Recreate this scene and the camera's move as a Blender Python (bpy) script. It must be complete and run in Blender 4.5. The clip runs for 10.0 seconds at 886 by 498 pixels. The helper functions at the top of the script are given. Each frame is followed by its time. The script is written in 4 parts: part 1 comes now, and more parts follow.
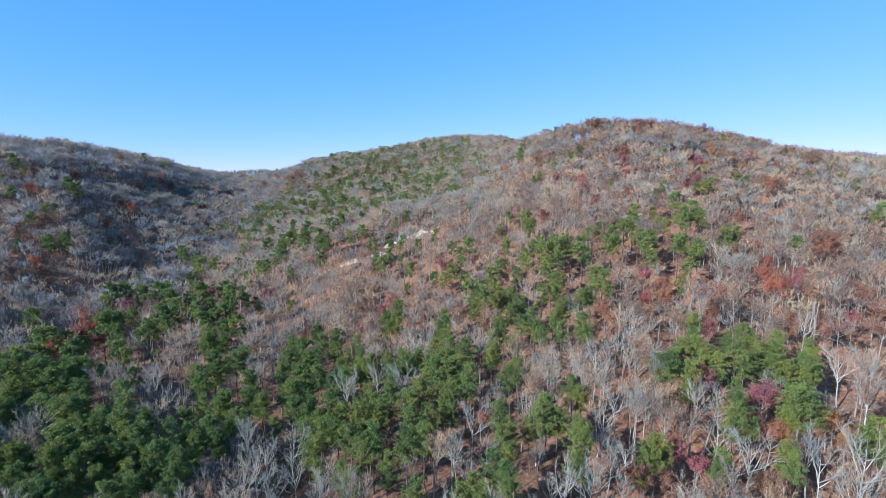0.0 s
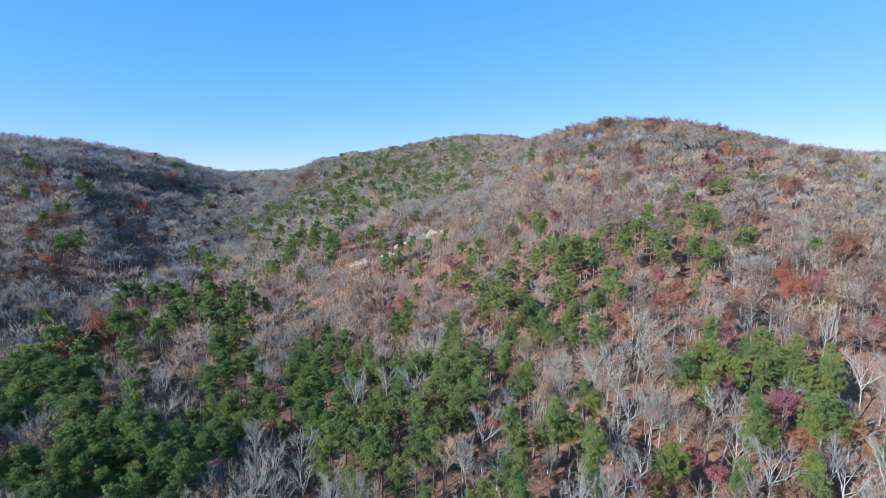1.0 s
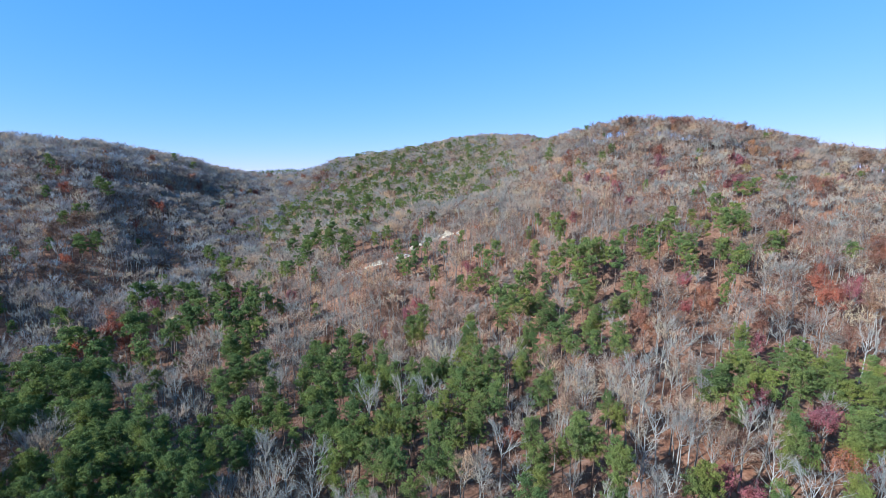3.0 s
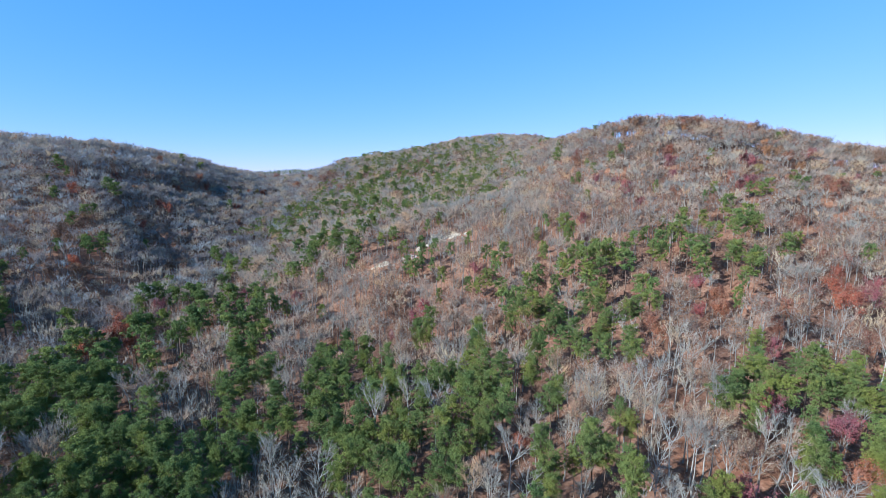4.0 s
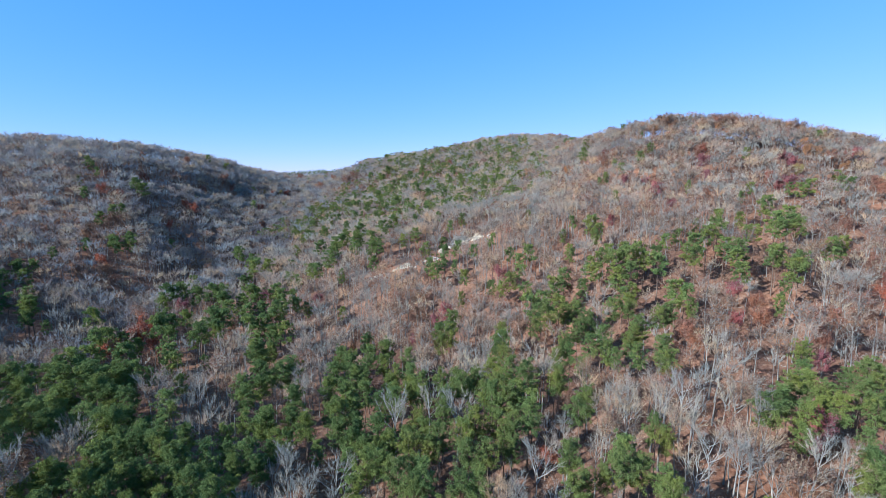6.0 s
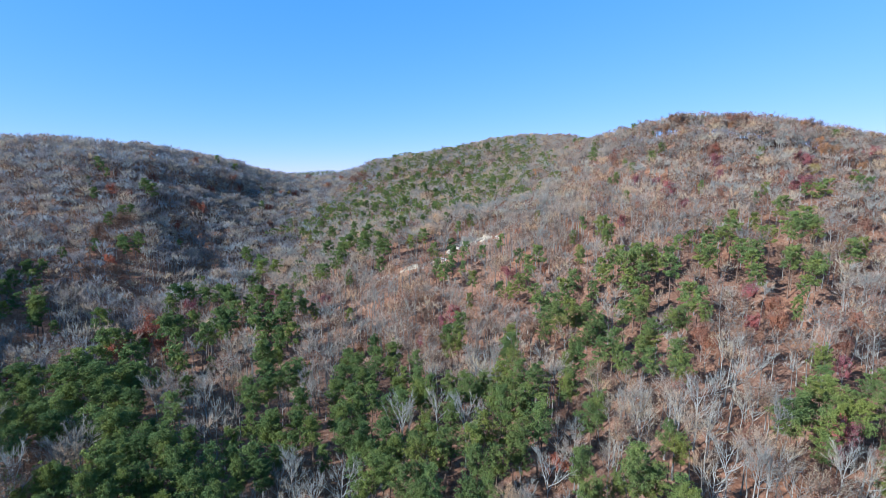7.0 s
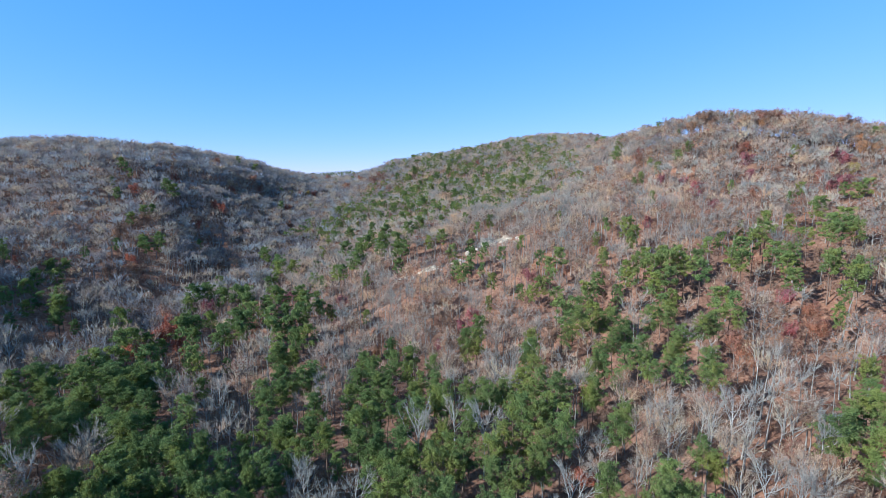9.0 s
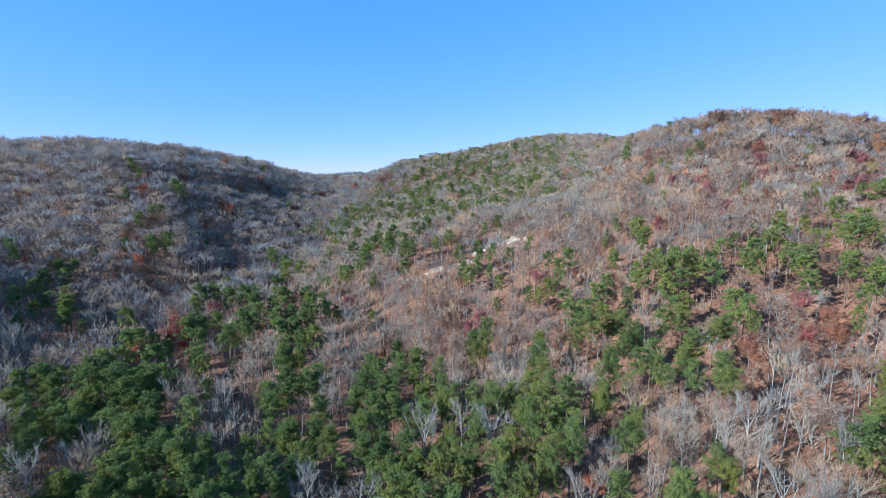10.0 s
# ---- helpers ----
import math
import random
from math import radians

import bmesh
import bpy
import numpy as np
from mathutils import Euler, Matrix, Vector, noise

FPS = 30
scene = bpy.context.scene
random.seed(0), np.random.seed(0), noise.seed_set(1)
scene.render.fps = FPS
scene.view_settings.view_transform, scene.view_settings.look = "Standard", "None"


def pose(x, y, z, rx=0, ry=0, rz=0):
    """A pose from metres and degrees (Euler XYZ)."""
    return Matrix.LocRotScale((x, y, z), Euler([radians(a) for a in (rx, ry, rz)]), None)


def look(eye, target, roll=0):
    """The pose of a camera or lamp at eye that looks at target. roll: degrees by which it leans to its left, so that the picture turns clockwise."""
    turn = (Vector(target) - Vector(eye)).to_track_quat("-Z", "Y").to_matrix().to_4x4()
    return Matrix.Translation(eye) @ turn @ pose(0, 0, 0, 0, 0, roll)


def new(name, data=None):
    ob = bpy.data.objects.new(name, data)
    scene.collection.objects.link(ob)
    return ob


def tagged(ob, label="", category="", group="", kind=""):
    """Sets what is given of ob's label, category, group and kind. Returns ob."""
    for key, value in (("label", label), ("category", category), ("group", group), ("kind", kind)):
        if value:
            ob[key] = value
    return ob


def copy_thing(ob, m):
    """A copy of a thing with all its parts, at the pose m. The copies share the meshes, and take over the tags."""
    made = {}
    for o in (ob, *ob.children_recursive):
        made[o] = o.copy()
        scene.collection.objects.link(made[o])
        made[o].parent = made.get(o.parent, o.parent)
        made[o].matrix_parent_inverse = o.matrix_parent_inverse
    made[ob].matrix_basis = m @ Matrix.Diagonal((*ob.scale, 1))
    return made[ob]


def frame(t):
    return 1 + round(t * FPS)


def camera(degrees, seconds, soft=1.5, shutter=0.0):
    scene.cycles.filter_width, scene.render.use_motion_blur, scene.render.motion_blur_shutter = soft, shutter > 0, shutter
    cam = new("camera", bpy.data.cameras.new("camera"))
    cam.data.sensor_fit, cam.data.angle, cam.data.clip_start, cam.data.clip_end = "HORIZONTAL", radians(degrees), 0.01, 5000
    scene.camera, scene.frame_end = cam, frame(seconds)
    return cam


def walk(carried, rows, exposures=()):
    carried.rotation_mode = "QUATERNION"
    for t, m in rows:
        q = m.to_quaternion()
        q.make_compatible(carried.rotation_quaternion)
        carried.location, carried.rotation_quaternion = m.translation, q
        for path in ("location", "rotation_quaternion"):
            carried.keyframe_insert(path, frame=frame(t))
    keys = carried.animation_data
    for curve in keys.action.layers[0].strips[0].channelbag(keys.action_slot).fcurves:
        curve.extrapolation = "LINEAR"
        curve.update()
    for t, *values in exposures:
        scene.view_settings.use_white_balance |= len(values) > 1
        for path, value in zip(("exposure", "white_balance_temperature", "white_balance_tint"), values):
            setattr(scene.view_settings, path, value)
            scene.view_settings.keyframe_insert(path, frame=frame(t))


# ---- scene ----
cam = camera(86.3, 10.0, 0.65)
EYE = 75.0
# seconds, x, y, z from the first eye, yaw, pitch, roll
ROWS = [
    (0.0, 0.000, 0.000, 0.000, 0.04, -8.82, 0.00),
    (0.5, -0.139, 0.958, 0.067, 0.59, -8.85, -0.00),
    (1.0, -0.287, 1.934, 0.128, 1.17, -8.86, -0.02),
    (1.5, -0.443, 2.923, 0.184, 1.77, -8.88, -0.04),
    (2.0, -0.605, 3.926, 0.234, 2.17, -8.86, -0.05),
    (2.5, -0.772, 4.938, 0.278, 2.61, -8.86, -0.06),
    (4.0, -1.292, 8.014, 0.367, 3.80, -8.84, -0.03),
    (4.5, -1.467, 9.044, 0.381, 4.34, -8.83, -0.01),
    (5.0, -1.640, 10.074, 0.386, 4.98, -8.82, -0.02),
    (5.5, -1.811, 11.100, 0.383, 5.81, -8.80, -0.02),
    (7.0, -2.293, 14.135, 0.317, 7.42, -8.72, 0.05),
    (7.5, -2.440, 15.125, 0.274, 7.96, -8.72, 0.06),
    (8.0, -2.578, 16.100, 0.221, 8.53, -8.71, 0.08),
    (8.5, -2.705, 17.059, 0.156, 9.19, -8.69, 0.10),
    (9.0, -2.820, 17.998, 0.080, 9.68, -8.67, 0.11),
    (9.5, -2.922, 18.916, -0.008, 10.23, -8.63, 0.12),
    (10.0, -3.009, 19.810, -0.109, 10.62, -8.60, 0.12),
]
walk(cam, [(t, pose(x, y, EYE + z, 90 + pitch, roll, yaw)) for t, x, y, z, yaw, pitch, roll in ROWS], [(0.0, 1.27, 5110, 4), (10.0, 1.27, 5110, 4)])

# ---- light: a low autumn sun behind and to the left, clear sky ----
SUN_HIGH, SUN_ROUND = 27.0, 233.0          # elevation; bearing clockwise from +y
SKY_GRADE = ((0.82, 0.78), (0.46, 1.27), (0.40, 1.90))      # power and gain for red, green, blue
to_sun = Vector((math.sin(radians(SUN_ROUND)) * math.cos(radians(SUN_HIGH)), math.cos(radians(SUN_ROUND)) * math.cos(radians(SUN_HIGH)), math.sin(radians(SUN_HIGH))))
sun = new("sun", bpy.data.lights.new("sun", "SUN"))
sun.data.energy, sun.data.angle, sun.data.color = 4.3, radians(0.53), (1.0, 0.92, 0.80)
sun.matrix_world = look(to_sun * 100, (0, 0, 0))
world = bpy.data.worlds.new("world")
scene.world = world
world.use_nodes = True
wn = world.node_tree.nodes
sky = wn.new("ShaderNodeTexSky")
sky.sky_type, sky.sun_disc = "NISHITA", False
sky.sun_elevation, sky.sun_rotation = radians(SUN_HIGH), radians(SUN_ROUND)
sky.air_density, sky.dust_density, sky.ozone_density, sky.altitude = 0.75, 0.0, 4.0, 1500
# a clear, slightly milky sky: each channel is evened between zenith and horizon
wl = world.node_tree.links
split, joined = wn.new("ShaderNodeSeparateColor"), wn.new("ShaderNodeCombineColor")
wl.new(sky.outputs[0], split.inputs[0])
for channel, (power, gain) in enumerate(SKY_GRADE):
    bend, level = wn.new("ShaderNodeMath"), wn.new("ShaderNodeMath")
    bend.operation, level.operation = "POWER", "MULTIPLY"
    bend.inputs[1].default_value, level.inputs[1].default_value = power, gain
    wl.new(split.outputs[channel], bend.inputs[0]), wl.new(bend.outputs[0], level.inputs[0]), wl.new(level.outputs[0], joined.inputs[channel])
wl.new(joined.outputs[0], wn["Background"].inputs["Color"])
wn["Background"].inputs["Strength"].default_value = 0.110

# ---- materials ----
def material(name):
    m = bpy.data.materials.new(name)
    m.use_nodes = True
    n, l = m.node_tree.nodes, m.node_tree.links
    return m, n, l, n["Principled BSDF"]


def ramp(n, l, source, stops):
    r = n.new("ShaderNodeValToRGB")
    e = r.color_ramp.elements
    while len(e) < len(stops):
        e.new(0.5)
    for k, (at, c) in enumerate(stops):
        e[k].position, e[k].color = at, (*c, 1)
    l.new(source, r.inputs[0])
    return r.outputs[0]


def grain(n, l, scale, detail=3.0, stretch=(1, 1, 1)):
    at = n.new("ShaderNodeNewGeometry")
    mp = n.new("ShaderNodeMapping")
    mp.inputs["Scale"].default_value = stretch
    t = n.new("ShaderNodeTexNoise")
    t.inputs["Scale"].default_value, t.inputs["Detail"].default_value = scale, detail
    l.new(at.outputs["Position"], mp.inputs[0])
    l.new(mp.outputs[0], t.inputs["Vector"])
    return t.outputs["Fac"]


def blend(n, l, fac, a, b, mode="MIX"):
    x = n.new("ShaderNodeMix")
    x.data_type, x.blend_type = "RGBA", mode
    for k, v in ((0, fac), (6, a), (7, b)):
        if isinstance(v, (int, float)):
            x.inputs[k].default_value = v
        elif isinstance(v, tuple):
            x.inputs[k].default_value = (*v, 1)
        else:
            l.new(v, x.inputs[k])
    return x.outputs[2]


def bark(name, dark, pale, rough=0.9):
    """Bark: vertical furrows and lichen patches."""
    m, n, l, b = material(name)
    c = ramp(n, l, grain(n, l, 1.2, 5.0, (4, 4, 0.6)), ((0.3, dark), (0.7, pale)))
    tree = ramp(n, l, grain(n, l, 0.13, 1.0), ((0.3, (0.72, 0.70, 0.70)), (0.7, (1.1, 1.08, 1.05))))
    l.new(blend(n, l, 1.0, c, tree, "MULTIPLY"), b.inputs["Base Color"])
    b.inputs["Roughness"].default_value = rough
    b.inputs["Specular IOR Level"].default_value = 0.2
    return m


def foliage(name, deep, mean, light, through_light=0.25, patch=0.14, calm=0.55):
    """Leaves or needles: each spray a little different, each tree a little different."""
    m, n, l, b = material(name)
    isle = n.new("ShaderNodeNewGeometry")
    mild = [tuple(q + calm * (w - q) for q, w in zip(c, mean)) for c in (deep, light)]
    c = ramp(n, l, isle.outputs["Random Per Island"], ((0.0, mild[0]), (0.55, mean), (1.0, mild[1])))
    tree = ramp(n, l, grain(n, l, patch, 1.0), ((0.32, (0.66, 0.74, 0.8)), (0.5, (1, 1, 1)), (0.68, (1.3, 1.12, 0.85))))
    c = blend(n, l, 1.0, c, tree, "MULTIPLY")
    l.new(c, b.inputs["Base Color"])
    b.inputs["Roughness"].default_value, b.inputs["Specular IOR Level"].default_value = 0.7, 0.2
    t = n.new("ShaderNodeBsdfTranslucent")
    l.new(c, t.inputs["Color"])
    mix = n.new("ShaderNodeMixShader")
    mix.inputs[0].default_value = through_light
    l.new(b.outputs[0], mix.inputs[1]), l.new(t.outputs[0], mix.inputs[2])
    l.new(mix.outputs[0], n["Material Output"].inputs["Surface"])
    return m


M_PINE_BARK = bark("pine_bark", (0.11, 0.075, 0.055), (0.24, 0.17, 0.13))
M_GREY_BARK = bark("grey_bark", (0.17, 0.155, 0.14), (0.34, 0.315, 0.285))
M_PALE_BARK = bark("pale_bark", (0.25, 0.237, 0.217), (0.43, 0.412, 0.383))
M_TWIGS = [
    foliage("grey_twig", (0.242, 0.208, 0.171), (0.382, 0.334, 0.280), (0.535, 0.476, 0.400), 0.45, 0.09),
    foliage("tan_twig", (0.281, 0.210, 0.163), (0.446, 0.346, 0.270), (0.598, 0.482, 0.383), 0.45, 0.09),
    foliage("silver_twig", (0.281, 0.254, 0.215), (0.433, 0.394, 0.333), (0.573, 0.525, 0.445), 0.45, 0.09),
    # dusky is also general variety; both put shade into the left hill's twigs
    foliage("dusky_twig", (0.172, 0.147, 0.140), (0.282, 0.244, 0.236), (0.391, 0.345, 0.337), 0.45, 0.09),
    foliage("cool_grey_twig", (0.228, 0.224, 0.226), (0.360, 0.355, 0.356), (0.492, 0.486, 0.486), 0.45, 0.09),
]
M_TWIG = M_TWIGS[0]
M_PALE_TWIG = foliage("pale_twig", (0.262, 0.236, 0.200), (0.392, 0.355, 0.306), (0.536, 0.489, 0.423), 0.45, 0.09)
# sunny and dark tones: natural variety, plus light and shade put into the colour
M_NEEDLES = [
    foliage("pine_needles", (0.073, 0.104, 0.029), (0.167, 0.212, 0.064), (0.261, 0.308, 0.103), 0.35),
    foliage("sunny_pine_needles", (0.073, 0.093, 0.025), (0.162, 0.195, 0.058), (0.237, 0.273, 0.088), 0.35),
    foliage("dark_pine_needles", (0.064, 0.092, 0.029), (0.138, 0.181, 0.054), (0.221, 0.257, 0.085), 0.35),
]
M_LEAF = {
    "red": foliage("red_leaves", (0.177, 0.051, 0.035), (0.285, 0.092, 0.057), (0.384, 0.139, 0.089)),
    "rust": foliage("rust_leaves", (0.157, 0.066, 0.042), (0.245, 0.111, 0.074), (0.332, 0.170, 0.118)),
    "brown": foliage("brown_leaves", (0.147, 0.081, 0.051), (0.221, 0.127, 0.083), (0.294, 0.179, 0.124)),
    "orange": foliage("orange_leaves", (0.233, 0.102, 0.048), (0.340, 0.164, 0.075), (0.414, 0.225, 0.112)),
    "crimson": foliage("crimson_leaves", (0.165, 0.043, 0.05), (0.255, 0.085, 0.094), (0.35, 0.135, 0.145)),
    "yellow": foliage("yellow_leaves", (0.205, 0.155, 0.048), (0.325, 0.247, 0.083), (0.414, 0.329, 0.122)),
}


def litter():
    """Forest floor: fallen oak leaves, bare soil and moss at several scales."""
    m, n, l, b = material("leaf_litter")
    c = ramp(n, l, grain(n, l, 0.9, 6.0), ((0.25, (0.11, 0.057, 0.036)), (0.5, (0.215, 0.112, 0.07)), (0.75, (0.32, 0.192, 0.128))))
    broad = ramp(n, l, grain(n, l, 0.03, 3.0), ((0.3, (0.62, 0.62, 0.66)), (0.55, (1, 1, 1)), (0.75, (1.15, 0.98, 0.86))))
    c = blend(n, l, 1.0, c, broad, "MULTIPLY")
    l.new(c, b.inputs["Base Color"])
    b.inputs["Roughness"].default_value, b.inputs["Specular IOR Level"].default_value = 0.95, 0.1
    bump = n.new("ShaderNodeBump")
    bump.inputs["Strength"].default_value, bump.inputs["Distance"].default_value = 0.8, 0.25
    l.new(grain(n, l, 2.2, 6.0), bump.inputs["Height"])
    l.new(bump.outputs[0], b.inputs["Normal"])
    return m


def stone(name, dark, pale):
    m, n, l, b = material(name)
    c = ramp(n, l, grain(n, l, 0.7, 6.0, (1, 1, 2.5)), ((0.3, dark), (0.65, pale)))
    l.new(c, b.inputs["Base Color"])
    b.inputs["Roughness"].default_value = 0.9
    bump = n.new("ShaderNodeBump")
    bump.inputs["Strength"].default_value, bump.inputs["Distance"].default_value = 0.7, 0.2
    l.new(grain(n, l, 1.5, 6.0), bump.inputs["Height"])
    l.new(bump.outputs[0], b.inputs["Normal"])
    return m


M_LITTER = litter()
M_SAND = stone("sandstone", (0.24, 0.18, 0.13), (0.52, 0.44, 0.32))
M_ROCK = stone("grey_rock", (0.22, 0.20, 0.18), (0.48, 0.45, 0.40))

# ---- the land: crest lines, stream lines and slopes, and a smooth skin over them ----
LANDFORMS = {
    "left_crest": ((-430, 151, 68), (-390, 216, 78), (-347, 279, 88), (-309, 339, 90), (-286, 370, 88), (-273, 411, 84), (-260, 462, 77), (-261, 532, 67), (-254, 623, 64)),
    "left_slope": ((-259, 163, 47), (-164, 160, 24), (-178, 241, 36), (-188, 279, 43), (-224, 277, 60), (-182, 357, 42), (-198, 436, 50)),
    "stream": ((-169, 46, 3), (-141, 121, 8), (-131, 170, 13), (-127, 220, 18), (-137, 275, 25), (-151, 344, 35), (-171, 424, 46), (-204, 503, 55), (-221, 603, 61)),
    "mid_crest": ((-170, 514, 71), (-145, 536, 81), (-97, 577, 90), (-59, 599, 99), (-3, 617, 110), (45, 599, 111), (66, 493, 98), (66, 420, 92), (65, 345, 90)),
    "mid_slope": ((-110, 372, 46), (-89, 453, 61), (-20, 447, 69), (-59, 304, 43), (1, 352, 61)),
    "right_crest": ((78, 327, 93.0), (97, 317, 97.0), (124, 312, 97.0), (147, 307, 95.0), (168, 307, 92.0), (206, 315, 84.0), (262, 330, 77.0), (309, 340, 76.0), (421, 351, 73.0)),
    "right_face": ((34, 113, 21), (56, 154, 30), (63, 176, 38), (81, 198, 47), (62, 214, 54), (73, 250, 64), (110, 280, 81), (130, 236, 64), (180, 269, 74)),
    "right_foot": ((62, 82, 13), (65, 115, 23), (106, 151, 34), (151, 153, 39), (201, 202, 55), (121, 65, 15), (281, 242, 64)),
    "cut_bank": ((-42, 220, 34), (-22, 233, 41), (-8, 256, 46), (10, 231, 49), (12, 256, 52), (31, 292, 62)),
    "low_ground": ((11, 90, 15), (-36, 91, 11), (-86, 81, 11), (-56, 118, 9), (-45, 130, 10), (-76, 132, 8), (-100, 118, 18), (-20, 170, 14), (1, 155, 16), (-99, 184, 15), (-66, 205, 22)),
    # out of view: added and shaped to throw shade over the lower left
    "unseen_west_spur": ((-142, 36, 42), (-178, 58, 56), (-214, 98, 52), (-240, 90, 64), (-280, 70, 73), (-330, 84, 80)),
    "behind": ((1, 6, 4), (-149, -54, -3), (151, -54, 4), (1, -194, -12), (-349, -95, 7), (351, 4, 22)),
    "beyond": ((-238, 765, 38), (-39, 803, 74), (130, 375, 90), (201, 562, 73), (421, 523, 58), (-344, 442, 70), (-400, 341, 73), (-479, 483, 51), (-559, 203, 47)),
}
_p = np.array([p for line in LANDFORMS.values() for p in line], float)
_n = len(_p)


def _kernel(d2):
    return 0.5 * d2 * np.log(d2 + 1.0)


_A = np.zeros((_n + 3, _n + 3))
_A[:_n, :_n] = _kernel(((_p[:, None, :2] - _p[None, :, :2]) ** 2).sum(2) / 1e4) + 0.02 * np.eye(_n)
_A[:_n, _n:] = np.c_[np.ones(_n), _p[:, :2] / 100]
_A[_n:, :_n] = _A[:_n, _n:].T
_w = np.linalg.solve(_A, np.r_[_p[:, 2], 0, 0, 0])


def ripple(x, y, size, seed):
    """Smooth hummocks about one unit high."""
    r = np.random.RandomState(seed)
    z = 0
    for _ in range(7):
        a, ph, k = r.uniform(0, 6.283), r.uniform(0, 6.283), r.uniform(0.6, 1.5) * 6.283 / size
        z = z + np.sin(k * (x * np.cos(a) + y * np.sin(a)) + ph)
    return z / 3.5


GULLIES = (((-234, 306), (-207, 367)), ((-197, 271), (-145, 229)), ((-182, 172), (-152, 196)))


def near_line(x, y, a, b):
    """Distance from the stretch a to b."""
    ax, ay, bx, by = a[0], a[1], b[0] - a[0], b[1] - a[1]
    t = np.clip(((x - ax) * bx + (y - ay) * by) / (bx * bx + by * by), 0, 1)
    return np.hypot(x - ax - t * bx, y - ay - t * by)


def land(x, y):
    """Height of the ground, for arrays."""
    x, y = np.asarray(x, float), np.asarray(y, float)
    xs, ys = x.ravel(), y.ravel()
    z = np.empty(len(xs))
    for k in range(0, len(xs), 20000):
        q = np.c_[xs[k:k + 20000], ys[k:k + 20000]]
        z[k:k + 20000] = _kernel(((q[:, None] - _p[None, :, :2]) ** 2).sum(2) / 1e4) @ _w[:_n] + _w[_n] + q @ _w[_n + 1:] / 100
    far = np.hypot(xs + 20, ys - 280)
    k = np.clip((far - 420) / 260, 0, 1)
    k = k * k * (3 - 2 * k)
    z = np.clip(z, -30, 125) * (1 - k) + k * (32 + 14 * ripple(xs, ys, 900, 5))
    z = z + 54 * np.exp(-((xs + 600) / 330) ** 2 - ((ys - 1650) / 260) ** 2)
    for a, b in GULLIES:                     # side hollows of the left hill, with a spur on their sunward side
        z = z - 7 * np.exp(-(near_line(xs, ys, a, b) / 13) ** 2) + 4 * np.exp(-(near_line(xs + 17, ys + 14, a, b) / 14) ** 2)
    z = z + 0.9 * ripple(xs, ys, 38, 3) + 0.35 * ripple(xs, ys, 13, 4)
    return z.reshape(x.shape)

# ---- where the trees stand: plan positions in metres and size, stand by stand ----
PINE_STANDS = []
PINE_STANDS.append(((-105.6, 108.5, 1.14), (-100.3, 105.4, 0.96), (-100.1, 110.1, 1.2), (-94.7, 106.8, 1.08), (-99.1, 116.4, 1.01), (-98, 119.1, 1.01), (-95, 97.6, 1.03), (-91.2, 91.9, 0.87), (-87.6, 96.2, 1.12), (-91, 107.1, 0.93), (-81.1, 93.4, 1.19), (-79.2, 94, 0.95), (-86.1, 105.9, 0.91), (-83.5, 102.5, 0.76), (-70.4, 89, 0.89), (-76.4, 105.4, 1), (-70.3, 96.4, 0.93), (-63.5, 86.6, 0.95), (-71.9, 93.7, 0.81), (-84, 121.7, 0.73), (-64.8, 96.7, 0.8), (-59, 85.5, 0.93), (-54.3, 87.7, 0.93), (-59, 101, 0.81), (-67.2, 121.3, 0.93), (-62.9, 116.4, 0.89), (-61.1, 121.3, 0.91), (-57.5, 106.1, 0.83), (-52.6, 103.1, 0.8), (-56.4, 96.8, 0.62), (-48, 91, 0.93), (-45.2, 87.8, 0.7), (-53.2, 92.7, 0.54),))
PINE_STANDS.append(((-72.5, 84.5, 0.98), (-73, 80.7, 0.96), (-68.7, 80.3, 0.84), (-72.1, 88.1, 0.78), (-62.5, 77.5, 0.8), (-61.4, 79.6, 0.8), (-59.1, 79.4, 0.7), (-56.6, 80.6, 0.7), (-52.5, 79.2, 0.87), (-73.8, 76.2, 0.84), (-78, 77.4, 0.65), (-67.2, 73.2, 0.89), (-62.6, 73.1, 0.77), (-66.8, 74.1, 0.6), (-53.5, 74.4, 0.75), (-51.8, 74.9, 0.66), (-47.2, 77, 0.84), (-47.6, 81.8, 0.68), (-45.4, 72, 0.8), (-64.8, 68.1, 0.85), (-68.2, 67.5, 0.77), (-60.3, 70, 0.66), (-51, 70.5, 0.72), (-58.6, 72.7, 0.67), (-58, 74.7, 0.58), (-60.5, 65.4, 0.82), (-53.7, 67.3, 0.71), (-45.4, 68.1, 0.69), (-64.2, 64.3, 0.74), (-50.4, 102.6, 1.01), (-48.3, 101, 0.67), (-49.7, 114, 0.96), (-46.9, 105.2, 0.91),))
